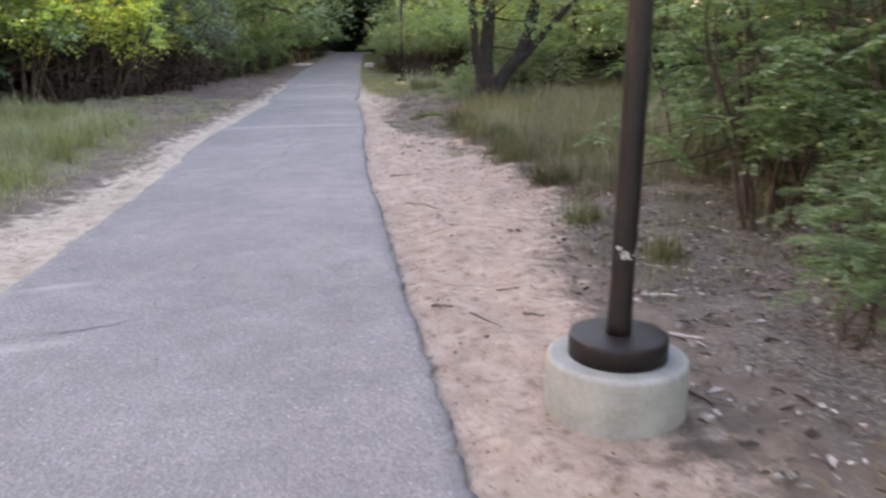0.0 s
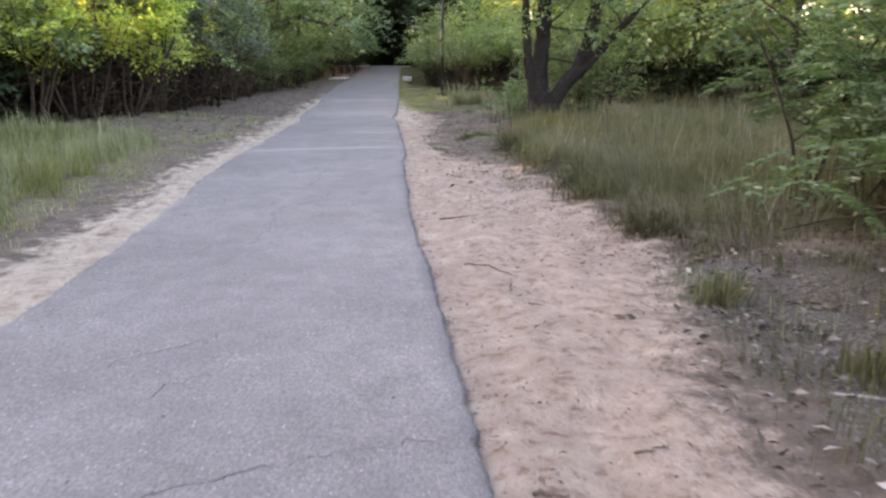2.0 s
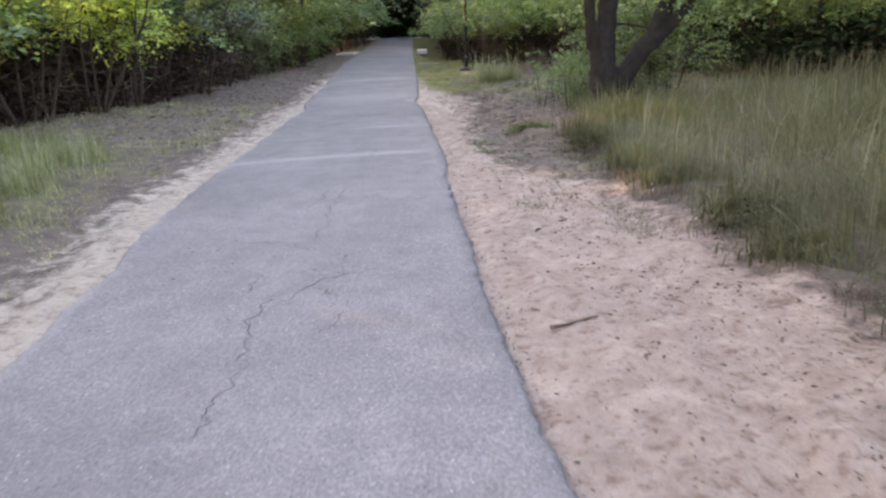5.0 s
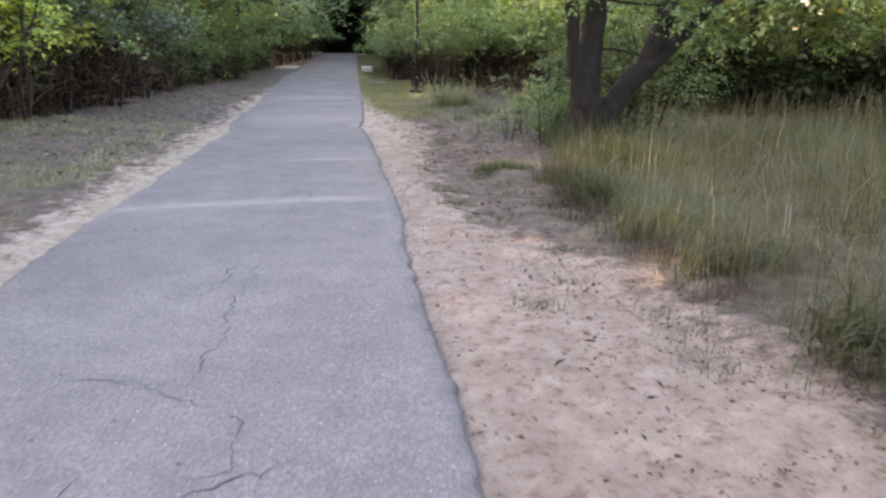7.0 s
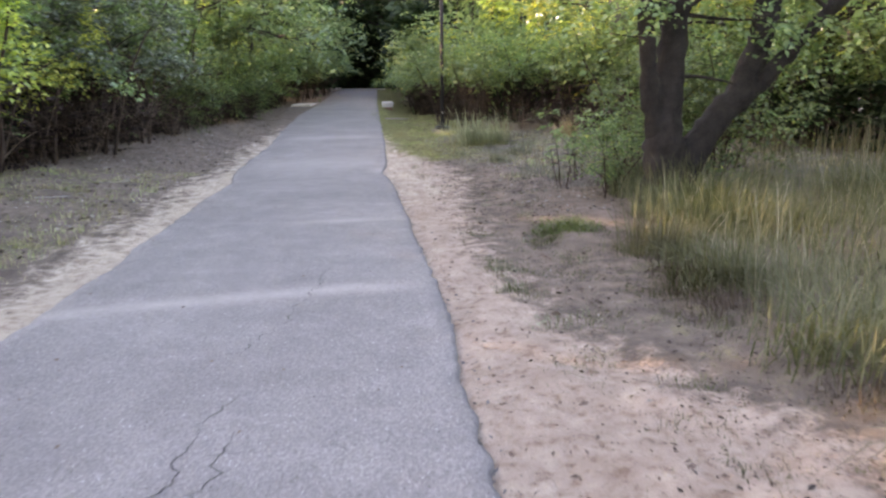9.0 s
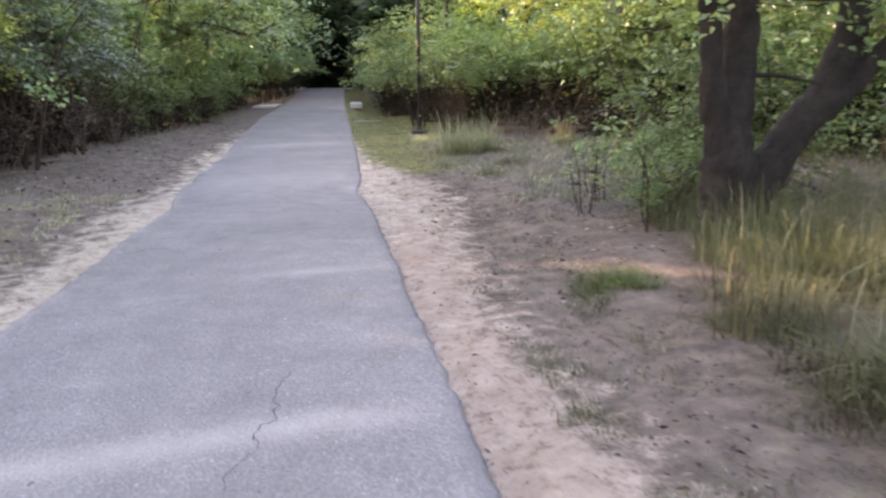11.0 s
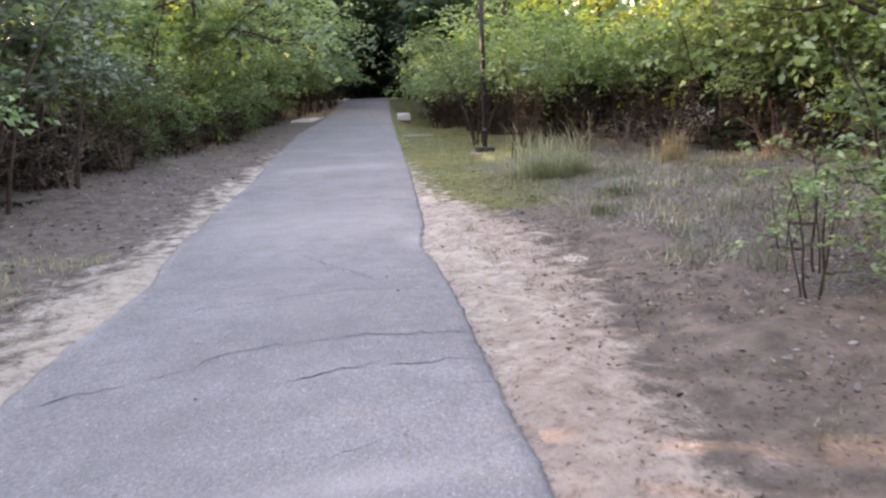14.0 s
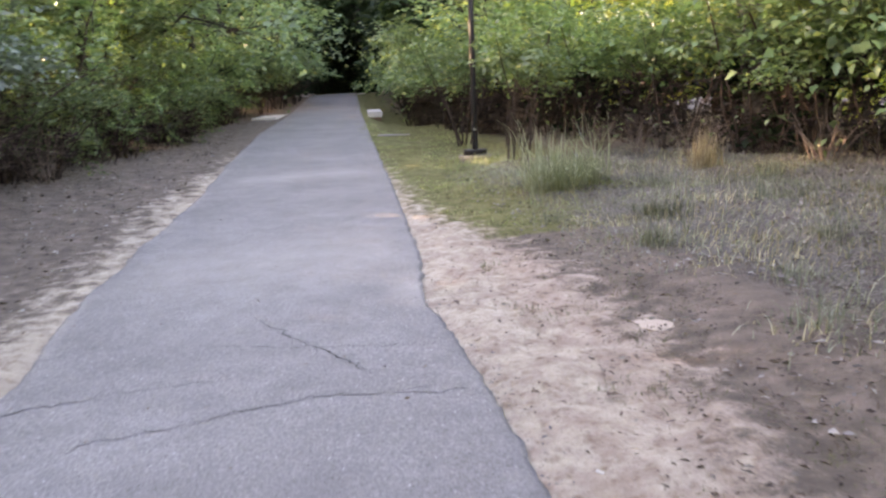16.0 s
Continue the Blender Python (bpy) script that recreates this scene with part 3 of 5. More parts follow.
def crack(knots, width):
    """A ragged dark crack that follows the knots over the asphalt."""
    pts = []
    for (x0, y0), (x1, y1) in zip(knots, knots[1:]):
        n = max(3, int(math.hypot(x1 - x0, y1 - y0) / 0.035))
        for k in range(n):
            s = k / n
            pts.append((x0 + (x1 - x0) * s + rng.normal() * 0.008, y0 + (y1 - y0) * s + rng.normal() * 0.008))
    pts = np.array(pts)
    pts[1:-1] = (pts[:-2] + pts[1:-1] + pts[2:]) / 3 + rng.normal(size=(len(pts) - 2, 2)) * 0.010
    stray = np.array([(wobble(k * 0.35, knots[0][1] * 3, 8.0) + 0.5 * wobble(k * 0.9, knots[0][1] * 3, 9.0), wobble(k * 0.35, knots[0][0] * 5, 11.0)) for k in range(len(pts))])
    pts += 0.045 * stray
    way = np.gradient(pts, axis=0)
    way /= np.linalg.norm(way, axis=1)[:, None] + 1e-9
    side = np.stack([-way[:, 1], way[:, 0]], 1)
    gap = np.array([wobble(k * 0.23, knots[0][0] * 7, 4.0) for k in range(len(pts))])[:, None]
    w = 0.72 * width * np.clip(0.8 + 1.3 * gap, 0.12, 1.3) * (0.5 + 0.8 * rng.random(len(pts)))[:, None] * np.clip(np.minimum(np.arange(len(pts)), np.arange(len(pts))[::-1]) / 4 + 0.15, 0, 1)[:, None]
    lo, hi = left_edge(pts[:, 1]), right_edge(pts[:, 1])
    arch = crest(pts[:, 1]) + 0.022 + 0.012 * np.sin(np.pi * np.clip((pts[:, 0] - lo) / (hi - lo), 0, 1)) + 0.0025
    v = np.stack([np.column_stack([pts + side * w, arch]), np.column_stack([pts - side * w, arch])], 1).reshape(-1, 3)
    k = np.arange(len(pts) - 1) * 2
    under("crack", mesh_of("crack", v, np.stack([k, k + 1, k + 3, k + 2], 1), M_CRACK), path)
    if len(pts) > 12 and width > 0.0042:
        for q in range(1 + len(pts) // 22):
            x, y = pts[rng.integers(3, len(pts) - 3)]
            a, far = rng.uniform(0, 2 * np.pi), rng.uniform(0.12, 0.4)
            crack([(x, y), (x + far * math.cos(a), y + 0.6 * far * math.sin(a))], width * 0.5 if width < 0.0084 else 0.0042)


CRACKS = (
    (0.0045, (-0.45, 6.25), (0.24, 6.41), (0.59, 6.58), (1.0, 6.75), (1.47, 6.91), (1.93, 7.0)),
    (0.004, (0.13, 7.94), (0.33, 8.0), (0.47, 8.23)),
    (0.006, (0.52, 7.44), (0.64, 7.6), (0.82, 7.78), (0.97, 7.87)),
    (0.005, (0.67, 8.1), (0.73, 8.3), (0.9, 8.45)),
    (0.005, (0.21, 7.77), (0.37, 7.98), (0.57, 8.09), (0.75, 8.3)),
    (0.004, (1.05, 8.05), (1.1, 8.45)),
    (0.006, (0.6, 10.4), (0.66, 10.75), (0.69, 11.02), (0.68, 11.37), (0.65, 11.7), (0.75, 12.2)),
    (0.006, (0.78, 11.88), (0.83, 12.02), (0.93, 12.25), (1.13, 12.42), (1.31, 12.47), (1.41, 12.63)),
    (0.0055, (0.94, 12.28), (1.09, 12.06), (1.14, 11.86)),
    (0.0055, (1.13, 12.42), (1.13, 12.66), (1.08, 13.0)),
    (0.0055, (0.26, 13.37), (0.62, 13.32), (0.82, 13.09), (1.06, 12.97)),
    (0.0045, (-0.45, 13.06), (-0.24, 13.06)),
    (0.005, (0.55, 12.07), (0.57, 12.31), (0.67, 12.62)),
    (0.004, (0.98, 11.32), (1.11, 11.59), (1.21, 11.85)),
    (0.0065, (0.86, 13.22), (0.92, 13.6), (0.97, 13.8), (0.95, 14.15), (0.95, 14.47), (1.0, 14.8), (1.05, 15.3)),
    (0.004, (1.33, 14.95), (1.44, 15.1), (1.61, 15.0)),
    (0.005, (0.75, 14.49), (0.87, 14.9), (0.92, 15.41), (1.13, 15.77)),
    (0.005, (0.98, 16.2), (1.08, 16.58), (1.2, 16.88), (1.32, 17.38), (1.42, 17.9), (1.44, 18.4)),
    (0.004, (0.2, 19.6), (0.7, 19.75), (1.1, 19.7)),
    (0.005, (1.45, 20.6), (1.75, 20.75)),
    (0.0095, (-0.1, 21.5), (0.31, 21.65), (0.62, 21.8), (0.9, 22.09), (1.35, 22.19), (1.71, 22.22), (2.14, 22.17), (2.38, 22.15)),
    (0.0085, (1.2, 21.5), (1.37, 21.6), (1.61, 21.66), (1.77, 21.75), (1.89, 21.88)),
    (0.009, (1.77, 21.65), (1.96, 21.66), (2.18, 21.69), (2.36, 21.62)),
    (0.009, (0.45, 23.05), (1.16, 23.27), (1.6, 23.37), (2.3, 23.27)),
    (0.008, (-0.1, 23.55), (0.34, 23.65), (0.75, 23.72), (1.12, 23.72)),
    (0.009, (1.12, 24.85), (1.48, 24.2), (1.73, 23.8), (1.85, 23.55)),
    (0.0055, (0.87, 24.33), (1.27, 24.18), (1.79, 24.06), (2.35, 23.98)),
    (0.004, (-0.05, 22.62), (0.22, 22.61), (0.48, 22.51)),
    (0.005, (2.06, 21.27), (2.27, 21.31), (2.4, 21.3)),
    (0.004, (1.3, 25.9), (1.7, 25.95)),
)
for width, *knots in CRACKS:
    crack(knots, width)


# ---- lamp posts on round concrete footings ----
def turned(profile, sides=40):
    """A turned solid from (radius, height) pairs, closed at both ends."""
    bm = bmesh.new()
    rings = [[bm.verts.new((r * math.cos(2 * math.pi * k / sides), r * math.sin(2 * math.pi * k / sides), h)) for k in range(sides)] for r, h in profile]
    for lo, hi in zip(rings, rings[1:]):
        for k in range(sides):
            bm.faces.new((lo[k], lo[(k + 1) % sides], hi[(k + 1) % sides], hi[k])).smooth = True
    bm.faces.new(rings[0][::-1])
    bm.faces.new(rings[-1])
    for e in bm.edges:
        if len(e.link_faces) == 2 and e.calc_face_angle(0) > 0.5:
            e.smooth = False
    return bm


def lamp_post(x, y, z, lean, footing_mat, label):
    post = tagged(new("street_lamp"), label, "lamp post", "lamp posts along the path")
    post.matrix_basis = pose(x, y, z)
    part("footing", turned([(0.306, -0.15), (0.304, 0.0), (0.302, 0.222), (0.298, 0.238), (0.284, 0.245)], 56), footing_mat, post, "round cast concrete footing")
    cover = part("base_cover", turned([(0.210, 0.243), (0.210, 0.328), (0.206, 0.338), (0.192, 0.342), (0.06, 0.344)], 48), M_POLE, post)
    pole = part("pole", turned([(0.056, 0.0), (0.053, 0.06), (0.050, 0.2), (0.049, 1.9), (0.048, 4.0)], 24), M_POLE, post)
    pole.matrix_basis = pose(0, 0, 0.335, 0, lean, 0)
    bm = bmesh.new()
    for k in range(46):
        a = -2.6 + 2.6 * rng.random()
        h = 0.372 + 0.018 * math.sin(a * 2 + 1) + rng.normal() * 0.009
        s = rng.uniform(0.003, 0.010)
        quad = [bm.verts.new((0.0512 * math.cos(a + da), 0.0512 * math.sin(a + da), h + dh)) for da, dh in ((-s * 16, -s * 0.4), (s * 12, -s * 0.7), (s * 16, s * 0.5), (-s * 9, s * 0.6))]
        bm.faces.new(quad)
    part("flaked_paint", bm, M_PEEL, pole, "pale ring of flaked paint")
    part("lantern", turned([(0.05, 3.98), (0.16, 4.06), (0.20, 4.4), (0.24, 4.42), (0.05, 4.6)], 24), M_POLE, pole)
    return post


lamp_post(2.717, 5.17, 0.0, 0.2, M_CONCRETE, "dark brown steel lamp post on a round concrete footing")
lamp_post(4.5, 33.2, -0.03, 0.0, M_DIRTY, "dark brown steel lamp post beside the shrubs, standing in grass")


# ---- culvert walls with pale concrete caps, on both sides of the path ----
def culvert_wall(x, y, z, turn, length, width, depth, label):
    wall = tagged(new("culvert_wall"), label, "low wall", "culvert walls")
    wall.matrix_basis = pose(x, y, z, 0, 0, turn)
    for name, sx, sy, z0, z1, mat, note in (("wall_body", width * 0.82, length * 0.96, -depth, -0.2, M_BRICK, "red-brown masonry"), ("cap", width, length, -0.2, 0.0, M_STONE, "pale concrete cap")):
        bm = bmesh.new()
        bmesh.ops.create_cube(bm, size=1.0, matrix=Matrix.LocRotScale((0, 0, (z0 + z1) / 2), None, (sx, sy, z1 - z0)))
        bmesh.ops.bevel(bm, geom=bm.edges[:], offset=0.02, segments=2, affect="EDGES")
        part(name, bm, mat, wall, note)


culvert_wall(0.42, 49.6, 0.56, -8, 4.2, 0.85, 0.9, "low culvert wall with a pale flat concrete cap, beside the bushes")
culvert_wall(4.08, 48.6, 0.60, -4, 2.8, 0.5, 1.1, "low red-brown culvert wall with a pale concrete cap")
culvert_wall(1.6, 69.8, 1.16, -8, 3.0, 0.9, 0.8, "low dark culvert wall with a concrete cap in deep shade")
culvert_wall(5.15, 69.0, 1.06, -6, 3.0, 0.45, 0.8, "low dark culvert wall with a concrete cap in deep shade")


# ---- the old forked tree beside the path ----
def forked_tree():
    root = tagged(new("forked_tree"), "old dark-barked tree with a forked trunk and small green leaves", "tree")
    gz = float(height(5.3, 20.4))
    root.matrix_basis = pose(5.28, 20.45, gz)
    main = [((0.0, 0, -0.15), 0.40), ((0.0, 0, 0.1), 0.32), ((-0.03, 0, 0.45), 0.26), ((-0.05, 0.0, 0.9), 0.225), ((0.0, 0.05, 1.4), 0.19), ((0.05, 0.1, 2.1), 0.175), ((0.08, 0.2, 3.0), 0.15), ((0.15, 0.3, 4.2), 0.12), ((0.3, 0.3, 5.6), 0.07), ((0.4, 0.4, 7.0), 0.03)]
    second = [((0.08, 0, 0.1), 0.22), ((0.26, -0.03, 0.5), 0.20), ((0.50, -0.06, 0.92), 0.185), ((0.78, -0.1, 1.25), 0.165), ((1.0, -0.1, 1.8), 0.15), ((1.15, 0.0, 2.6), 0.13), ((1.5, 0.1, 3.8), 0.09), ((1.9, 0.2, 5.4), 0.04)]
    bough = [((0.50, -0.06, 0.92), 0.15), ((0.85, -0.15, 1.22), 0.125), ((1.2, -0.25, 1.62), 0.10), ((1.6, -0.35, 2.1), 0.08), ((2.2, -0.5, 2.75), 0.05), ((3.0, -0.7, 3.3), 0.025)]
    third = [((-0.08, 0, 0.6), 0.15), ((-0.24, -0.05, 1.1), 0.12), ((-0.33, -0.1, 1.7), 0.11), ((-0.40, -0.1, 2.8), 0.08), ((-0.9, -0.2, 4.2), 0.04)]

    def smooth_run(knots):
        k = np.array([(*p, r) for p, r in knots])
        s = np.linspace(0, len(k) - 1, len(k) * 6)
        out = np.stack([np.interp(s, np.arange(len(k)), k[:, c]) for c in range(4)], 1)
        for _ in range(5):
            out[1:-1] = (out[:-2] + 2 * out[1:-1] + out[2:]) / 4
        out[1:-1, :3] += rng.normal(size=(len(out) - 2, 3)) * 0.006
        return out[:, :3], 0.86 * out[:, 3] * (1 + 0.05 * rng.normal(size=len(out)))

    for name, knots in (("trunk", main), ("second_trunk", second), ("bough", bough), ("third_trunk", third)):
        me = mesh_of(name, *tubes([smooth_run(knots)], 30), M_BARK, True)
        for v in me.vertices:
            c = v.co
            v.co = c + v.normal * (0.030 * noise.noise(Vector((c.x * 7, c.y * 7, c.z * 2))) + 0.022 * noise.noise(Vector((c.x * 22, c.y * 22, c.z * 5))))
        under(name, me, root)
    ends, ways = [], []
    for knots, low, count in ((main, 4, 14), (second, 5, 12), (third, 3, 16), (bough, 3, 5)):
        for k in range(count):
            (p, r) = knots[rng.integers(low, len(knots))]
            a = rng.uniform(0, 2 * np.pi)
            p2, r2 = limb(p, (math.cos(a), math.sin(a) * 0.8, rng.uniform(-0.1, 0.6)), rng.uniform(0.8, 1.7), min(0.4 * r, 0.028), 0.45, 6)
            under("branch", mesh_of("branch", *tubes([(p2, r2)], 5), M_BARK, True), root)
            ends += [p2[k] for k in (2, 3, 4, 5, 6)]
            ways += [way_at(p2, k) for k in (2, 3, 4, 5, 6)]
    pos, way = twig_leaves(np.array(ends), np.array(ways), 17000, 0.55)
    ok = pos[:, 2] > np.where(np.abs(pos[:, 0]) < 0.7, 1.8, 1.45) + 0.2 * np.sin(3 * pos[:, 0])
    pos, way = pos[ok], way[ok]
    L = 0.085 * rng.uniform(0.6, 1.3, len(pos))
    under("crown", mesh_of("crown", *leaf_arrays(pos, way, L, L * 0.6, 0.1), M_LEAF), root)


forked_tree()

# ---- bushes and trees, built once and then copied along the edges of the wood ----
used = set()
HEDGE = [shrub("broadleaf_shrub", "green broadleaf bush with bare brown stems below", 3.6, 2.3, 6, 2200, 0.145, M_LEAF, 0.5),
         shrub("broadleaf_shrub", "dense green broadleaf bush over dead twigs", 3.1, 2.5, 7, 2200, 0.135, M_LEAF, 0.42),
         shrub("broadleaf_shrub", "tall green bush with thin brown stems", 4.3, 2.3, 6, 2300, 0.145, M_LEAF, 0.44),
         shrub("broadleaf_shrub", "bush over bare stems, its leaves tinted yellow for sunlight", 3.8, 2.3, 6, 2600, 0.12, M_YELLOW, 0.4)]
LUSH = [shrub("leafy_shrub", "leafy green bush with foliage down to the ground", 2.2, 1.7, 7, 3800, 0.07, M_MIXED, 0.06),
        shrub("leafy_shrub", "low leafy green bush with a few yellow leaves", 1.6, 1.5, 7, 2000, 0.075, M_MIXED, 0.12)]
FEATHER = [shrub("locust_shrub", "green bush with feathered leaves and dark stems", 3.4, 2.1, 5, 600, 0.078, M_PINNATE, 0.22, True),
           shrub("locust_shrub", "low green bush with feathered leaves", 2.2, 1.7, 5, 420, 0.076, M_PINNATE, 0.08, True)]
WOODS = [tree("wood_tree", "tall woodland tree with green leaves", 10.0, 3.8, 0.16, 1900, 0.28, M_LEAF, 0.16),
         tree("wood_tree", "tall woodland tree with leaves tinted yellow-green for sunlight", 9.0, 3.6, 0.14, 2300, 0.27, M_YELLOW, 0.2),
         tree("wood_tree", "slim woodland tree with green leaves", 11.0, 3.4, 0.13, 1900, 0.27, M_LEAF, 0.22)]
BACK = [tree("back_tree", "woodland tree standing behind the first rows", 11.0, 4.2, 0.17, 1100, 0.51, M_LEAF, 0.12, 6),
        tree("back_tree", "woodland tree behind the first rows, tinted yellow-green for sunlight", 10.0, 4.0, 0.16, 1100, 0.51, M_YELLOW, 0.12, 6)]
FILL = [shrub("undergrowth_shrub", "low undergrowth with leaf colour darkened for the wood's shade", 2.4, 2.6, 3, 680, 0.27, M_SHADELEAF, 0.03)]
SAPLING = [shrub("sapling", "thin young bush with sparse small green leaves", 1.0, 0.6, 3, 240, 0.05, M_LEAF, 0.3)]
BARE = [shrub("bare_bush", "leafless bush of curved grey-brown stems", 1.7, 1.5, 12, 60, 0.07, M_LEAF, 0.3, wood=M_PALESTEM)]
BROWN = [shrub("dead_shrub", "dead brown brush, darkened for the shade under the hedge", 1.9, 2.3, 4, 1000, 0.11, M_DEAD, 0.02)]
OVER = [tree("tall_tree", "tall tree with a bare lower trunk and a broad green crown", 9.5, 3.6, 0.15, 3000, 0.25, M_LEAF, 0.4, 12)]
DULL = [shrub("dull_green_shrub", "dull green bush with dense small leaves over a dark dead base", 3.4, 2.4, 6, 2500, 0.115, M_MIXED, 0.44),
        shrub("dull_green_shrub", "broad dull green bush with bare stems below", 3.0, 2.5, 6, 2500, 0.115, M_MIXED, 0.5)]
SPRAY = [shrub("drooping_shrub", "tall bush with drooping grey-green sprays of leaves", 4.4, 2.6, 5, 2600, 0.13, M_GREYLEAF, 0.36)]
PALE = [tree("pale_trunk_tree", "tree with a thick pale grey trunk behind the bushes", 11.0, 3.6, 0.30, 1800, 0.24, M_YELLOW, 0.55, 8, M_PALEBARK)]
DARK = [tree("shade_tree", "dense tree with leaf colour darkened for deep shade", 11.0, 4.2, 0.2, 1600, 0.58, M_SHADELEAF, 0.03, 7)]
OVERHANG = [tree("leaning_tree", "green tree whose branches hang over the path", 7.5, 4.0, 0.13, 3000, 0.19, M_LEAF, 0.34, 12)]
CANOPY = [tree("shade_tree", "tall tree with shade-darkened leaves, its branches meeting over the path", 9.0, 5.2, 0.2, 1600, 0.50, M_SHADELEAF, 0.42, 8)]


def left_front(y):
    return line(y, (8, -11), (14, -9), (18, -7), (20, -5.4), (21, -4.9), (23, -4.3), (27, -3.7), (33, -3.1), (36, -2.3), (39, -1.55), (44, -1.05), (49, -0.8), (60, 0.1), (72, 1.1))


def right_front(y):
    return line(y, (12, 15), (20, 13.0), (24, 12.0), (27, 10.4), (29, 9.2), (30, 8.7), (31.5, 7.9), (34, 6.9), (38, 5.9), (46, 5.3), (60, 5.7), (72, 6.6))


def row(kinds, front, sign, y0, y1, step, back, lo, hi, gap=(0, 0)):
    y = y0
    while y < y1:
        if gap[0] < y < gap[1]:
            y = gap[1]
        x = float(front(y)) + sign * (back + rng.uniform(-0.35, 0.45))
        yy = y + rng.uniform(-0.4, 0.4) * step
        place(kinds[rng.integers(0, len(kinds))], used, x, yy, float(height(x, yy)), rng.uniform(0, 360), rng.uniform(lo, hi))
        y += step * rng.uniform(0.85, 1.15)


LEAFY, GREEN = HEDGE[:3], [WOODS[0], WOODS[2]]
row(LEAFY, left_front, -1, 15.0, 47, 1.6, 0.7, 0.85, 1.1)
row(HEDGE, left_front, -1, 14.0, 60, 3.2, 2.6, 1.05, 1.35, (20.0, 28.0))
row(FILL, left_front, -1, 58.0, 92, 1.8, 1.6, 1.4, 1.8)
row(FILL, left_front, -1, 14.0, 74, 2.4, 3.0, 0.8, 1.2)
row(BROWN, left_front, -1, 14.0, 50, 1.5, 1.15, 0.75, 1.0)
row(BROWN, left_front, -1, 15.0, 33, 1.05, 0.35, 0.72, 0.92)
row(GREEN, left_front, -1, 33.0, 58, 3.4, 1.3, 0.48, 0.68)
row(GREEN, left_front, -1, 12.0, 66, 2.8, 3.6, 0.75, 1.0, (20.5, 27))
for x, y, s in ((-5.9, 18.8, 0.95), (-4.9, 20.2, 1.0), (-4.4, 21.6, 0.95), (-4.1, 23.2, 1.0), (-3.8, 24.8, 0.9), (-3.7, 26.3, 0.8), (-6.5, 17.4, 1.0)):
    place(HEDGE[3], used, x, y, float(height(x, y)), rng.uniform(0, 360), s)
# back rows added out of view to block low sun; gaps let some through
row(BACK, left_front, -1, 6.0, 34, 2.6, 7.5, 0.9, 1.05, (21.5, 31))
row(BACK, left_front, -1, 34.0, 75, 4.0, 7.5, 0.9, 1.05)
row(BACK, left_front, -1, 8.0, 36, 2.2, 5.4, 0.8, 0.95, (20.0, 29))
# high crowns added to keep low sun off the meadow
row(OVER, left_front, -1, 8.0, 30, 1.9, 1.9, 0.88, 1.05)
row(BACK, left_front, -1, 11.0, 24, 2.0, 10.5, 0.85, 1.0)
row(BACK, left_front, -1, 12.0, 23, 2.4, 13.5, 0.9, 1.1)
for x, y, s in ((-3.7, 26.8, 0.85), (-3.1, 28.6, 0.95), (-2.9, 30.6, 0.85)):
    place(SPRAY[0], used, x, y, float(height(x, y)), rng.uniform(0, 360), s)
for x, y, s in ((4.95, 32.2, 0.86), (5.6, 34.6, 0.95), (5.0, 36.4, 0.9)):
    place(DULL[1], used, x, y, float(height(x, y)), rng.uniform(0, 360), s)
for x, y, s in ((9.3, 32.0, 1.0), (10.1, 31.8, 0.9), (12.2, 27.5, 0.9)):
    place(PALE[0], used, x, y, float(height(x, y)), rng.uniform(0, 360), s)
for x, y, s in ((8.6, 30.9, 1.05), (9.2, 30.3, 1.1), (10.6, 28.6, 1.1)):
    place(DULL[0], used, x, y, float(height(x, y)), rng.uniform(0, 360), s)
row(LUSH, left_front, -1, 34.0, 48, 1.6, 0.2, 0.7, 1.0)
row(DULL, right_front, 1, 22.0, 50, 1.4, 0.4, 0.78, 0.95)
row(DULL, right_front, 1, 18.0, 30, 2.9, 2.2, 0.85, 1.0)
row(LEAFY + DULL, right_front, 1, 30.0, 60, 2.6, 2.2, 0.85, 1.0)
row(FILL, right_front, 1, 16.0, 74, 2.2, 2.6, 0.8, 1.1)
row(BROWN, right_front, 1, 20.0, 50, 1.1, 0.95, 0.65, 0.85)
# dark-leaved rows carry the shade behind the meadow in their colour
row(FILL, right_front, 1, 13.0, 26, 1.3, 0.0, 0.62, 0.8)
row(FILL, right_front, 1, 13.0, 28, 1.6, 0.9, 0.7, 0.9)
row(GREEN, right_front, 1, 8.0, 27, 2.4, 4.2, 0.8, 1.0)
row(WOODS + WOODS[1:2], right_front, 1, 28.0, 66, 2.6, 4.2, 0.8, 1.0)
row(BACK[:1], right_front, 1, 4.0, 26, 3.0, 7.0, 0.9, 1.1)
row(BACK, right_front, 1, 27.0, 75, 3.4, 8.0, 0.9, 1.1)
for x, y, s in ((-3.0, 37.5, 1.0), (-2.2, 41.0, 1.1), (-1.7, 44.5, 1.15), (-1.4, 48.0, 1.15), (-1.2, 51.5, 1.15), (-0.4, 56.0, 1.15), (7.4, 44.0, 0.95), (7.4, 50.5, 1.0), (7.6, 56.0, 1.0), (11.8, 25.4, 1.0), (9.8, 28.2, 0.9), (12.2, 23.0, 1.0), (11.4, 26.6, 1.1)):
    place(OVERHANG[0], used, x, y, float(height(x, y)), rng.uniform(0, 360), s)
row(DARK, left_front, -1, 54.0, 80, 4.2, 2.2, 0.8, 1.0)
row(DARK, right_front, 1, 54.0, 80, 4.2, 2.2, 0.8, 1.0)
# crowns added over the path to keep sky light out of the tunnel
row(CANOPY, left_front, -1, 57.0, 80, 3.4, 1.2, 0.9, 1.1)
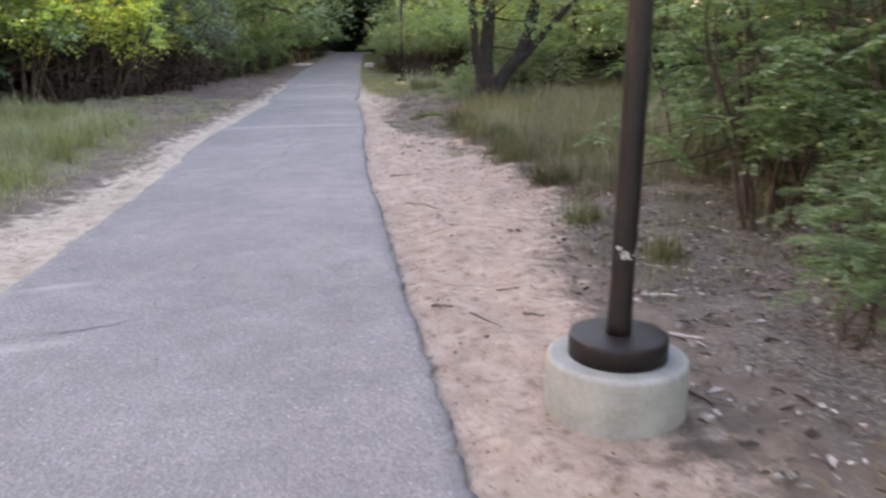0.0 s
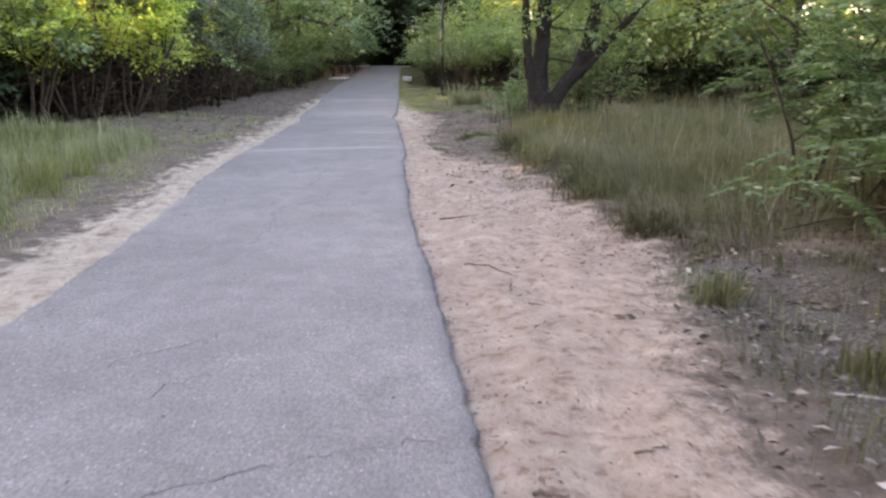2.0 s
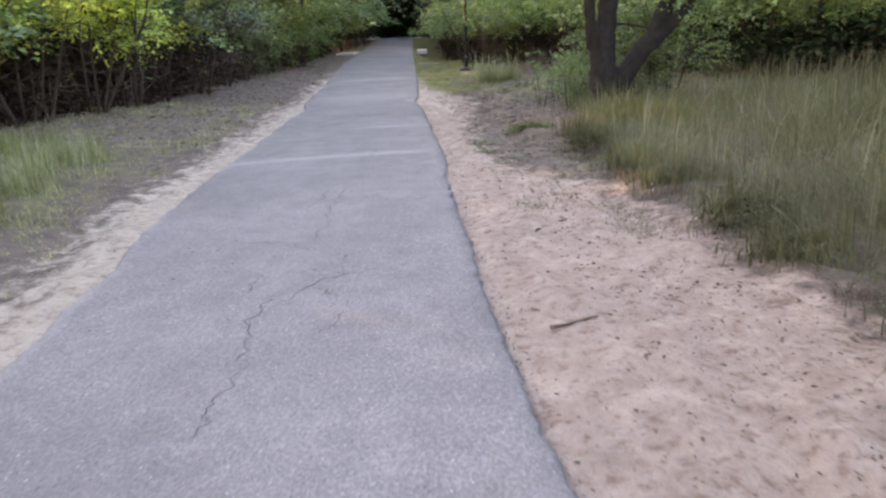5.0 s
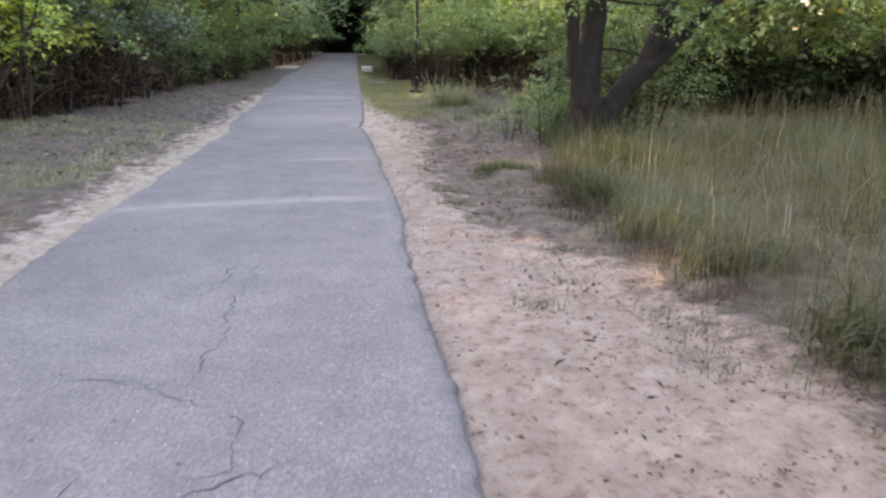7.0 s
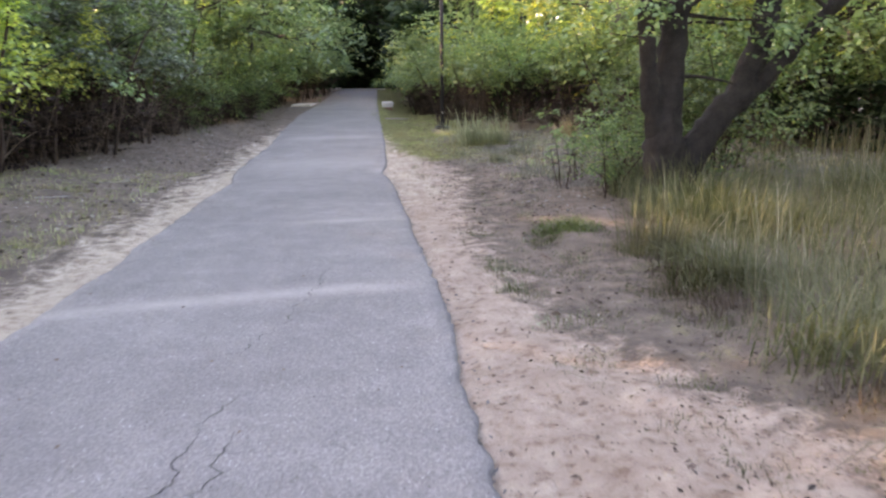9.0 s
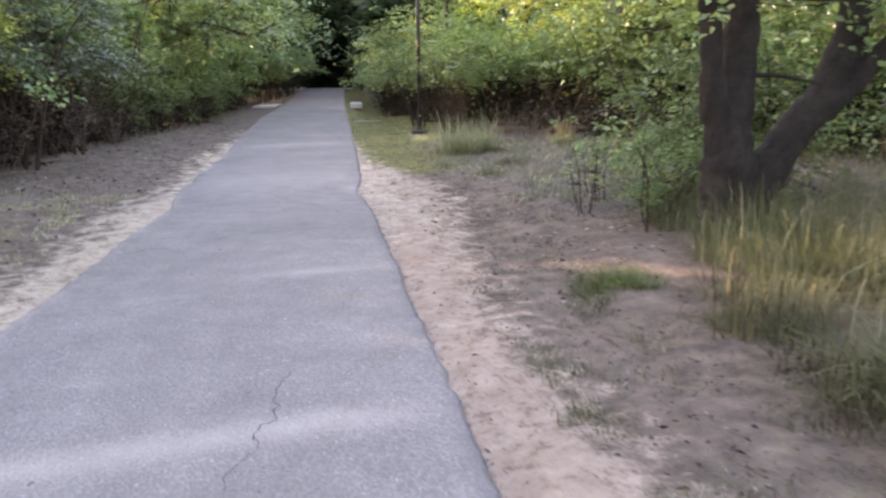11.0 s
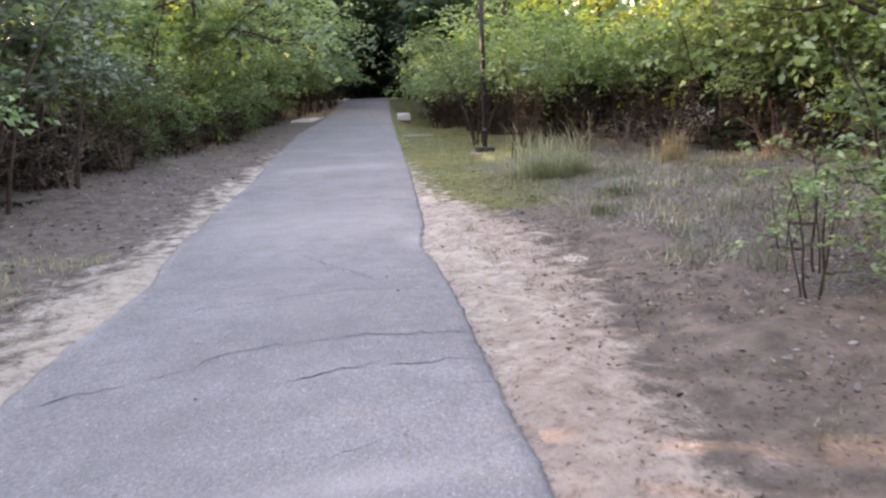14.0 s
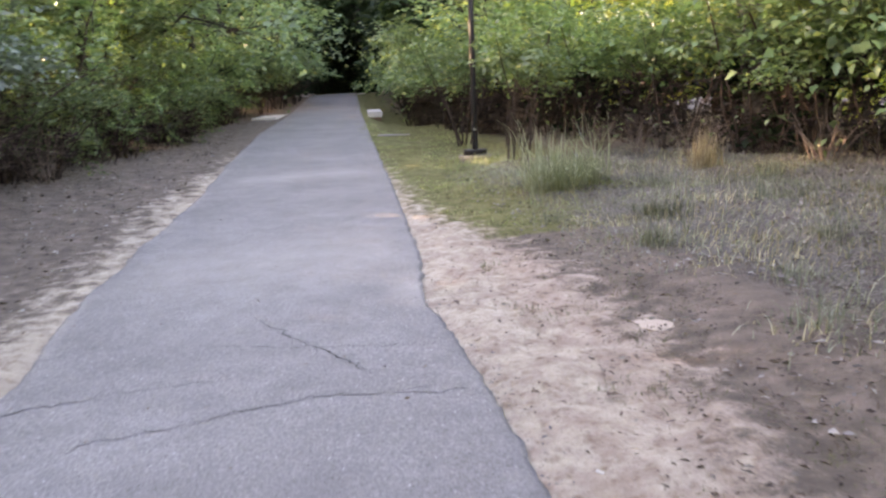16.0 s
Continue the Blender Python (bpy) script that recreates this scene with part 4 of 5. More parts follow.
row(CANOPY, right_front, 1, 57.0, 80, 3.4, 1.2, 0.9, 1.1)
for x, y, s in ((-0.1, 51.8, 0.95), (0.4, 54.0, 1.0), (0.75, 56.2, 1.0), (1.0, 58.6, 1.0), (1.2, 61.0, 1.0)):
    place(LEAFY[1], used, x, y, float(height(x, y)), rng.uniform(0, 360), s)
for k in range(24):
    place(FILL[0], used, -7 + 0.9 * k + rng.uniform(-0.2, 0.2), 83.5 + rng.uniform(-0.6, 0.6), 0.4, rng.uniform(0, 360), rng.uniform(1.3, 1.6))
# undergrowth added behind the left hedge to stop light beneath it
row(FILL, left_front, -1, 27.0, 50, 1.5, 1.7, 0.5, 0.65)
row(BROWN, left_front, -1, 33.0, 48, 1.3, 0.7, 0.55, 0.75)
row(LEAFY, left_front, -1, 48.0, 57, 1.8, 0.7, 0.9, 1.2)
row(LEAFY, right_front, 1, 50.0, 57, 1.8, 0.7, 0.9, 1.2)
for k in range(26):
    x, y = -6 + 0.95 * (k % 13) * 1.6 + rng.uniform(-0.5, 0.5), (81 if k < 13 else 87) + rng.uniform(-1.5, 1.5)
    place(DARK[0], used, x, y, float(height(x, y)) - 0.4, rng.uniform(0, 360), rng.uniform(0.85, 1.1) if k < 13 else rng.uniform(1.45, 1.7))
# dark-leaved plants stand in for the shade at the path's far end
for k in range(14):
    x, y = -1.5 + 0.8 * k + rng.uniform(-0.2, 0.2), 78.5 + rng.uniform(-1, 1)
    place(FILL[0] if k % 2 else DARK[0], used, x, y, float(height(x, y)) - 0.3, rng.uniform(0, 360), rng.uniform(1.5, 1.8) if k % 2 else rng.uniform(0.7, 0.9))
for k in range(15):
    x = -2.0 + 0.75 * k
    y = 75.5 + rng.uniform(-0.6, 0.6) + (2.0 if 2.5 < x < 5.5 else 0)
    place(FILL[0], used, x, y, float(height(x, y)) - 0.1, rng.uniform(0, 360), rng.uniform(0.9, 1.2))


def far_wood():
    """The wood all round, too far to pick apart: leaves heaped in crowns along a wide ring."""
    n, crowns = 20000, 190
    a = np.linspace(0, 2 * np.pi, crowns, endpoint=False) + rng.normal(size=crowns) * 0.01
    r = rng.uniform(44, 58, crowns)
    top = rng.uniform(7, 13, crowns)
    k = rng.integers(0, crowns, n)
    h = rng.random(n) ** 0.8
    wide = 2.6 * np.sqrt(np.clip(1.05 - h, 0, 1))
    pos = np.stack([2 + r[k] * np.cos(a[k]) + rng.normal(size=n) * wide, 35 + 1.15 * r[k] * np.sin(a[k]) + rng.normal(size=n) * wide, h * top[k]], 1)
    L = 0.75 * rng.uniform(0.6, 1.3, n)
    tagged(new("far_wood", mesh_of("far_wood", *leaf_arrays(pos, rng.normal(size=(n, 3)), L, L * 0.75, 0.1), M_SHADELEAF)), "green wood all round in the distance, leaf colour darkened for shade", "wood", kind="stuff")


far_wood()
# the last three, mostly out of view, are added to shade the litter
for x, y, k, s in ((5.1, 8.0, 0, 0.88), (5.9, 8.5, 0, 1.0), (5.9, 10.2, 1, 0.9), (6.9, 8.1, 0, 1.0), (7.6, 10.3, 0, 1.05), (5.0, 6.1, 1, 0.62), (6.3, 6.6, 1, 1.0),
                   (6.4, 10.6, 0, 1.0), (8.6, 8.6, 0, 1.1), (8.8, 11.4, 0, 1.1), (4.15, 5.55, 1, 0.42), (4.5, 5.7, 1, 0.5), (4.9, 4.7, 1, 0.5), (7.6, 5.4, 0, 1.0), (5.6, 7.3, 1, 0.9), (5.9, 9.2, 1, 0.7), (5.9, 11.4, 0, 0.9), (7.3, 6.9, 1, 1.1), (5.6, 5.2, 0, 1.3), (6.0, 3.6, 0, 1.4), (7.0, 2.2, 0, 1.5)):
    place(FEATHER[k], used, x, y, float(height(x, y)), rng.uniform(0, 360), s)
for x, y, k, s in ((5.85, 22.7, 0, 0.9), (6.7, 22.7, 0, 0.95), (5.45, 21.7, 1, 0.8), (4.85, 21.1, 0, 0.5), (6.6, 21.9, 1, 1.1), (7.4, 23.4, 0, 1.1)):
    place(LUSH[k], used, x, y, float(height(x, y)), rng.uniform(0, 360), s)
for x, y, s in ((-3.3, 28.2, 0.9), (-3.0, 30.6, 1.0), (-2.6, 33.0, 0.8), (-3.9, 25.0, 0.85), (-4.6, 22.4, 0.8), (7.5, 30.9, 0.6), (8.6, 29.4, 0.65), (6.7, 33.0, 0.55), (9.6, 28.2, 0.65), (7.0, 31.9, 0.5)):
    place(BARE[0], used, x, y, float(height(x, y)), rng.uniform(0, 360), s)
for x, y, s in ((4.56, 22.1, 1.0), (4.95, 22.6, 1.2), (5.1, 23.3, 0.8)):
    place(SAPLING[0], used, x, y, float(height(x, y)), rng.uniform(0, 360), s)
# trees behind the camera's start and to both sides, added out of view to shade the path
for x, y, k in ((8, 1, 0), (11, 4, 2), (12, -3, 1), (7, -6, 0), (14, 8, 0), (-8, 2, 2), (-10, 8, 0), (-7, -5, 0), (-9, 5, 0), (-12, 3, 2), (-13, 8, 2), (-15, 6, 0), (-15, 11, 2), (-11, 0, 0), (-16, 1, 2), (-2, -14, 2), (4, -15, 1), (16, 13, 2), (-13, 12, 0), (18, 5, 0)):
    place(WOODS[k], used, x, y, 0.1, rng.uniform(0, 360), rng.uniform(0.9, 1.15))


# ---- grasses ----
def scatter(n, x0, x1, y0, y1, clumps, spread, keep=None):
    """Feet for grass in loose clumps on the ground."""
    cx, cy = rng.uniform(x0, x1, clumps), rng.uniform(y0, y1, clumps)
    k = rng.integers(0, clumps, n)
    x, y = cx[k] + rng.normal(size=n) * spread, cy[k] + rng.normal(size=n) * spread
    ok = (x > x0 - spread) & (x < x1 + spread) & (y > y0 - spread) & (y < y1 + spread)
    if keep is not None:
        ok &= keep(x, y)
    x, y = x[ok], y[ok]
    return np.stack([x, y, height(x, y) - 0.02], 1)


def right_meadow(x, y):
    return (x > np.interp(y, (9, 10, 12, 14, 16, 18, 20, 22), (4.3, 4.0, 4.0, 3.95, 4.0, 4.25, 4.9, 6.0)) + 0.12 * np.sin(y * 5)) & (x < right_front(y))


def meadow_taper(x, y):
    edge = np.interp(y, (9, 10, 12, 14, 16, 18, 20, 22), (4.3, 4.0, 4.0, 3.95, 4.0, 4.25, 4.9, 6.0))
    return np.clip(0.42 + 0.75 * (x - edge), 0.4, 1.0)


def left_meadow(x, y):
    return (x < np.interp(y, (7, 10.6, 14, 18.5, 19.8), (-1.65, -1.65, -2.05, -2.15, -3.2)) + 0.15 * np.sin(y * 4)) & (x > left_front(y))


blades("tall_grass", "tall olive-brown grass with pale seed stems", scatter(36000, 3.9, 10.5, 10, 21.5, 700, 0.22, right_meadow), 0.70, 0.006, M_TALLGRASS, 1.6, taper=meadow_taper)
blades("tall_grass", "tall green grass round the foot of the forked tree", scatter(3500, 4.3, 5.6, 18.3, 21.5, 60, 0.18, lambda x, y: x > np.interp(y, (18, 19.5, 21), (4.25, 4.7, 5.0)) + 0.15 * np.sin(y * 5)), 0.55, 0.008, M_TALLGRASS, 0.6)
blades("tall_grass", "tall dull green grass behind the meadow's edge", scatter(5000, 9, 14, 13, 26, 120, 0.4, right_meadow), 0.9, 0.016, M_TALLGRASS, 0.4)
blades("tall_grass", "pale green tall grass beside the sandy verge", scatter(24000, -6.5, -1.7, 8.5, 19.5, 330, 0.22, left_meadow), 0.44, 0.009, M_GREENGRASS, 0.8)
blades("verge_grass", "thin short dry grass on the sandy verge", scatter(13000, -4.2, -0.9, 6, 26, 520, 0.16, lambda x, y: x < sand_left(y) - 0.05), 0.10, 0.006, M_DRYGRASS, 0.8)
blades("seed_grass", "pale thin seed stalks above the tall grass", scatter(600, 4.4, 10, 10, 20, 160, 0.3, right_meadow), 0.85, 0.006, M_SEED, 0.8)
blades("seed_grass", "pale thin seed stalks above the green grass", scatter(700, -6, -1.8, 9, 19.5, 120, 0.3, left_meadow), 0.75, 0.006, M_SEED, 0.4)
blades("verge_grass", "short green grass on the shaded verge", scatter(9000, -4.4, -0.7, 9, 26, 160, 0.2, lambda x, y: x < sand_left(y) - 0.25), 0.13, 0.006, M_GREENGRASS, 0.7)
blades("lawn_grass", "short yellowish grass round the lamp post", scatter(14000, 2.9, 6.0, 27.5, 44, 420, 0.25, lambda x, y: x > sand_right(y) + 0.05), 0.09, 0.007, M_GREENGRASS, 0.8)
blades("clearing_grass", "sparse thin grass on the grey clearing", scatter(5200, 4.2, 10, 22.5, 32, 70, 0.26), 0.17, 0.007, M_DRYGRASS, 1.0)
blades("clearing_grass", "thin green weeds on the grey clearing", scatter(2600, 4.2, 10, 23, 32, 60, 0.2), 0.16, 0.007, M_TALLGRASS, 0.9)
blades("verge_grass", "small grass tufts on the trodden earth", scatter(5500, 2.6, 4.2, 13, 26, 80, 0.11, lambda x, y: x > right_edge(y) + 0.5), 0.08, 0.005, M_TALLGRASS, 0.9)
blades("verge_grass", "thin grass beneath the bushes by the lamp post", scatter(3500, 3.3, 6.5, 6.5, 11, 90, 0.12, lambda x, y: x > sand_right(y) + 0.1), 0.22, 0.006, M_TALLGRASS, 0.6)

blades("verge_grass", "thin dull weeds on the earth beside the sand", scatter(4200, 2.65, 4.1, 15.6, 20.0, 60, 0.12, lambda x, y: x > right_edge(y) + 0.4), 0.085, 0.006, M_TALLGRASS, 1.0)
blades("verge_grass", "small green weeds on the earth beside the sand", scatter(900, 2.65, 4.0, 16.0, 22.0, 40, 0.07, lambda x, y: x > right_edge(y) + 0.4), 0.07, 0.006, M_GREYWEED, 1.0)


def tussock(x, y, n, spread, high, mat, lean, label, wide=0.010):
    foot = np.column_stack([x + rng.normal(size=n) * spread, y + rng.normal(size=n) * spread, np.zeros(n)])
    foot[:, 2] = height(foot[:, 0], foot[:, 1]) - 0.02
    blades("grass_tussock", label, foot, high, wide, mat, lean, "grass tussock")


tussock(3.78, 19.45, 800, 0.15, 0.16, M_LUSH, 1.5, "low bright green grass tussock on red earth")
tussock(4.7, 29.4, 260, 0.20, 1.15, M_PALEGREEN, 1.2, "tall pale arching grass tussock in the clearing", 0.015)
tussock(4.85, 29.5, 300, 0.26, 0.45, M_GREENGRASS, 0.9, "green grass tussock below pale seed stalks")
tussock(5.3, 29.6, 130, 0.12, 1.25, M_PALEGREEN, 1.6, "tall pale bowed grass tussock in the clearing", 0.015)
tussock(4.5, 32.75, 500, 0.30, 0.22, M_GREENGRASS, 0.7, "short green grass round the lamp post footing")
tussock(6.9, 29.6, 220, 0.12, 0.55, M_DRYGRASS, 0.35, "small reddish dry grass tussock")
tussock(3.75, 8.6, 160, 0.08, 0.35, M_TALLGRASS, 0.4, "thin grey-brown grass tussock at the sand's edge")
tussock(3.95, 7.4, 140, 0.07, 0.32, M_TALLGRASS, 0.4, "thin grey-brown grass tussock among dead leaves")
for y in (10.6, 12.2, 13.1, 14.5, 15.6, 17.2, 18.2):
    tussock(float(np.interp(y, (10, 12, 14, 16, 18), (4.05, 4.05, 4.0, 4.05, 4.3))) + rng.uniform(-0.05, 0.25), y, 300, 0.17, 0.46, M_TALLGRASS, 1.3, "olive grass tussock at the meadow's edge")


for y in (10.2, 11.3, 12.8, 14.1, 15.1, 16.6, 17.6, 19.0):
    x = float(np.interp(y, (10, 12, 14, 16, 18, 20), (4.0, 3.95, 3.9, 3.95, 4.2, 4.75)))
    tussock(x, y, 170, 0.12, 0.24, M_WITHERED, 1.2, "withered reddish-brown grass tussock at the meadow's edge", 0.007)
for x, y in ((3.76, 8.84), (3.94, 8.07), (5.0, 9.29), (4.31, 10.09), (3.85, 8.99), (4.44, 10.46)):
    tussock(x, y, 110, 0.13, 0.22, M_GREYWEED, 1.0, "thin grey-green weeds among fallen leaves", 0.007)
for x, y in ((4.25, 23.6), (4.9, 24.4), (5.6, 25.4), (4.4, 25.9), (6.4, 24.9), (5.1, 27.2), (6.2, 27.0), (7.2, 26.2), (4.2, 27.4), (6.9, 28.2), (5.9, 28.6), (4.7, 22.9)):
    tussock(x + rng.uniform(-0.15, 0.15), y, 90, 0.10, rng.uniform(0.2, 0.34), M_GREYWEED, 1.0, "small grey-green weed tussock on the clearing", 0.008)
blades("clearing_weeds", "grey-green weeds spread over the clearing", scatter(9000, 4.0, 10, 23.2, 32, 300, 0.24), 0.17, 0.008, M_GREYWEED, 1.1)
blades("clearing_weeds", "brown dry weeds at the edge of the clearing", scatter(3000, 3.3, 8, 20.5, 26, 130, 0.15), 0.09, 0.006, M_WITHERED, 1.3)


# ---- fallen leaves, crumbs and twigs ----
def flat_litter(name, label, n, x0, x1, y0, y1, size, mat, keep=None, lift=0.022):
    x, y = rng.uniform(x0, x1, n), rng.uniform(y0, y1, n)
    if keep is not None:
        ok = keep(x, y)
        x, y = x[ok], y[ok]
    a = rng.uniform(0, 2 * np.pi, len(x))
    way = np.stack([np.cos(a), np.sin(a), rng.uniform(-0.1, 0.45, len(x))], 1)
    L = size * np.clip(rng.lognormal(-0.2, 0.45, len(x)), 0.3, 1.7)
    v, f = leaf_arrays(np.stack([x, y, height(x, y) + lift], 1), way, L, L * 0.45, 0.1)
    tagged(new(name, mesh_of(name, v, f, mat)), label, "leaf litter", kind="stuff")


flat_litter("leaf_litter", "grey and brown fallen leaves under the bushes", 7000, 3.0, 8.0, 4.0, 11, 0.055, M_LITTER, lambda x, y: x > sand_right(y) + rng.normal(size=x.shape) * 0.25)
flat_litter("leaf_litter", "grey fallen leaves on the clearing", 11000, 3.6, 9.5, 20, 32, 0.045, M_GREYLITTER, lambda x, y: (np.sin(x * 1.9 + np.sin(y * 1.3)) * np.cos(y * 1.6 + x * 0.5) > -0.25 - 0.6 * rng.random(x.shape)) & (x > sand_right(y) + 0.3 + rng.normal(size=x.shape) * 0.3))
flat_litter("leaf_litter", "brown fallen leaves below the hedge", 4500, -5.5, -0.3, 19, 42, 0.055, M_LITTER, lambda x, y: x < sand_left(y) - 0.2)
flat_litter("bark_crumbs", "small dark bark crumbs on the sand", 2600, 2.0, 4.2, 4.0, 28, 0.028, M_TWIG, lambda x, y: (x > right_edge(y) + 0.06) & (x < sand_right(y) + 0.3))
flat_litter("leaf_litter", "brown leaf scraps strewn over the trodden earth", 2600, 2.5, 4.2, 11.5, 27, 0.03, M_LITTER, lambda x, y: x > right_edge(y) + 0.35 + 0.5 * rng.random(x.shape))
flat_litter("asphalt_crumbs", "dark crumbs broken off the path edge", 7000, 1.9, 2.7, 3.5, 25, 0.022, M_CRUMB, lambda x, y: (x > right_edge(y) - 0.01) & (x < right_edge(y) + 0.02 + np.abs(rng.normal(size=x.shape)) * 0.09))
flat_litter("bark_crumbs", "small dark bark crumbs on the narrow sand strip", 350, -1.5, -0.2, 6, 26, 0.024, M_TWIG, lambda x, y: (x < left_edge(y) - 0.06) & (x > sand_left(y) - 0.2))
flat_litter("leaf_litter", "dark brown rotting leaf scraps on the clearing", 8500, 2.7, 8.5, 19.5, 30, 0.03, M_WITHERED, lambda x, y: x > sand_right(y) - 0.5 + 0.7 * rng.random(x.shape))
flat_litter("leaf_litter", "pale dry leaf scraps on the verge below the hedge", 1500, -4.6, -0.5, 19, 34, 0.05, M_GREYLITTER, lambda x, y: x < sand_left(y) - 0.1)
flat_litter("bark_crumbs", "larger dark bark pieces on the sand", 110, 2.1, 4.0, 5.0, 28, 0.055, M_TWIG, lambda x, y: (x > right_edge(y) + 0.15) & (x < sand_right(y) + 0.2))
flat_litter("grass_flecks", "flecks of dry grass trodden into the sand", 5200, 2.3, 4.3, 9.5, 21, 0.022, M_WITHERED, lambda x, y: x > right_edge(y) + 0.2 + 0.9 * rng.random(x.shape))
flat_litter("leaf_litter", "pale curled leaves under the bushes by the lamp post", 420, 3.1, 6.5, 4.5, 9.5, 0.06, M_GREYLITTER, lambda x, y: x > sand_right(y) + 0.25)
flat_litter("leaf_scraps", "small dark leaf scraps lying on the asphalt", 420, -0.4, 2.2, 4, 30, 0.02, M_TWIG, lambda x, y: (x > left_edge(y) + 0.1) & (x < right_edge(y) - 0.08), 0.04)


def brush(name, label, front, sign, y0, y1, n):
    """A tangle of dead stems under the bushes."""
    runs = []
    for k in range(n):
        y = rng.uniform(y0, y1)
        x = float(front(y)) + sign * rng.uniform(-0.1, 3.0)
        p, r = limb((x, y, float(height(x, y)) - 0.05), (rng.normal() * 0.45, rng.normal() * 0.45, 1), rng.uniform(0.6, 1.8), rng.uniform(0.006, 0.016), 0.5, 6)
        runs.append((p, r))
        for q in range(2):
            p2, r2 = limb(p[rng.integers(2, 5)], (rng.normal(), rng.normal(), rng.normal() * 0.6), rng.uniform(0.3, 0.9), 0.006, 0.5, 4)
            runs.append((p2, r2))
    tagged(new(name, mesh_of(name, *tubes(runs, 3), M_STEM, True)), label, "brushwood", kind="stuff")


brush("brushwood", "tangle of dead brown stems below the hedge", left_front, -1, 14, 48, 620)
brush("brushwood", "tangle of dead grey-brown stems below the bushes", right_front, 1, 20, 48, 560)


def stick(x0, y0, x1, y1, radius, mat, label):
    root_z = float(height(x0, y0)) + 0.01 + radius
    n = 7
    s = np.linspace(0, 1, n)
    pts = np.stack([x0 + (x1 - x0) * s, y0 + (y1 - y0) * s, root_z + 0.006 * rng.random(n)], 1)
    pts[1:-1, :2] += rng.normal(size=(n - 2, 2)) * 0.008
    tagged(new("twig", mesh_of("twig", *tubes([(pts, radius * np.linspace(1, 0.55, n))], 6), mat, True)), label, "twig", "fallen twigs")


for x0, y0, x1, y1, r in ((3.05, 5.35, 3.14, 5.08, 0.014), (2.1, 6.55, 2.22, 6.53, 0.009), (2.3, 6.4, 2.44, 6.14, 0.007), (2.61, 6.35, 2.72, 6.29, 0.010), (2.24, 11.34, 2.53, 11.46, 0.009),
                          (3.77, 18.73, 3.94, 18.51, 0.009), (3.27, 18.45, 3.31, 18.26, 0.008), (2.26, 9.68, 2.44, 9.64, 0.006), (2.44, 9.64, 2.58, 9.3, 0.006), (2.51, 9.13, 2.48, 8.93, 0.006), (2.54, 8.7, 2.62, 8.66, 0.006), (2.49, 8.84, 2.54, 8.89, 0.006), (3.26, 18.41, 3.3, 18.22, 0.006), (3.81, 18.8, 3.91, 18.48, 0.006), (2.55, 6.8, 2.71, 6.85, 0.006)):
    stick(x0, y0, x1, y1, r, M_TWIG, "short brown twig lying on sand")
for x0, y0, x1, y1, r in ((3.42, 6.55, 3.62, 6.49, 0.014), (3.3, 5.9, 3.75, 5.6, 0.010), (3.6, 7.2, 3.9, 7.1, 0.012), (-1.9, 22.6, -2.5, 22.5, 0.012), (-2.4, 20.9, -2.9, 21.1, 0.010), (-1.6, 24.4, -2.0, 24.2, 0.009), (5.6, 24.2, 6.1, 24.0, 0.008), (8.0, 26.0, 8.9, 25.6, 0.02), (3.35, 39.6, 4.15, 39.4, 0.03)):
    stick(x0, y0, x1, y1, r, M_GREYWOOD, "weathered grey stick lying among fallen leaves")


def stone(x, y, size, label, mat=M_STONE):
    bm = bmesh.new()
    bmesh.ops.create_icosphere(bm, subdivisions=2, radius=1.0)
    for v in bm.verts:
        v.co *= 1 + 0.28 * noise.noise(v.co * 1.3 + Vector((x, y, 0)))
        v.co = Vector((v.co.x * size, v.co.y * size * 0.7, v.co.z * size * (0.35 if size < 0.1 else 0.12)))
    me = bpy.data.meshes.new("stone")
    bm.to_mesh(me)
    bm.free()
    me.materials.append(mat)
    ob = tagged(new("stone", me), label, "stone", "loose stones")
    ob.matrix_basis = pose(x, y, float(height(x, y)) + size * (0.12 if size < 0.1 else 0.02), 0, 0, rng.uniform(0, 180))


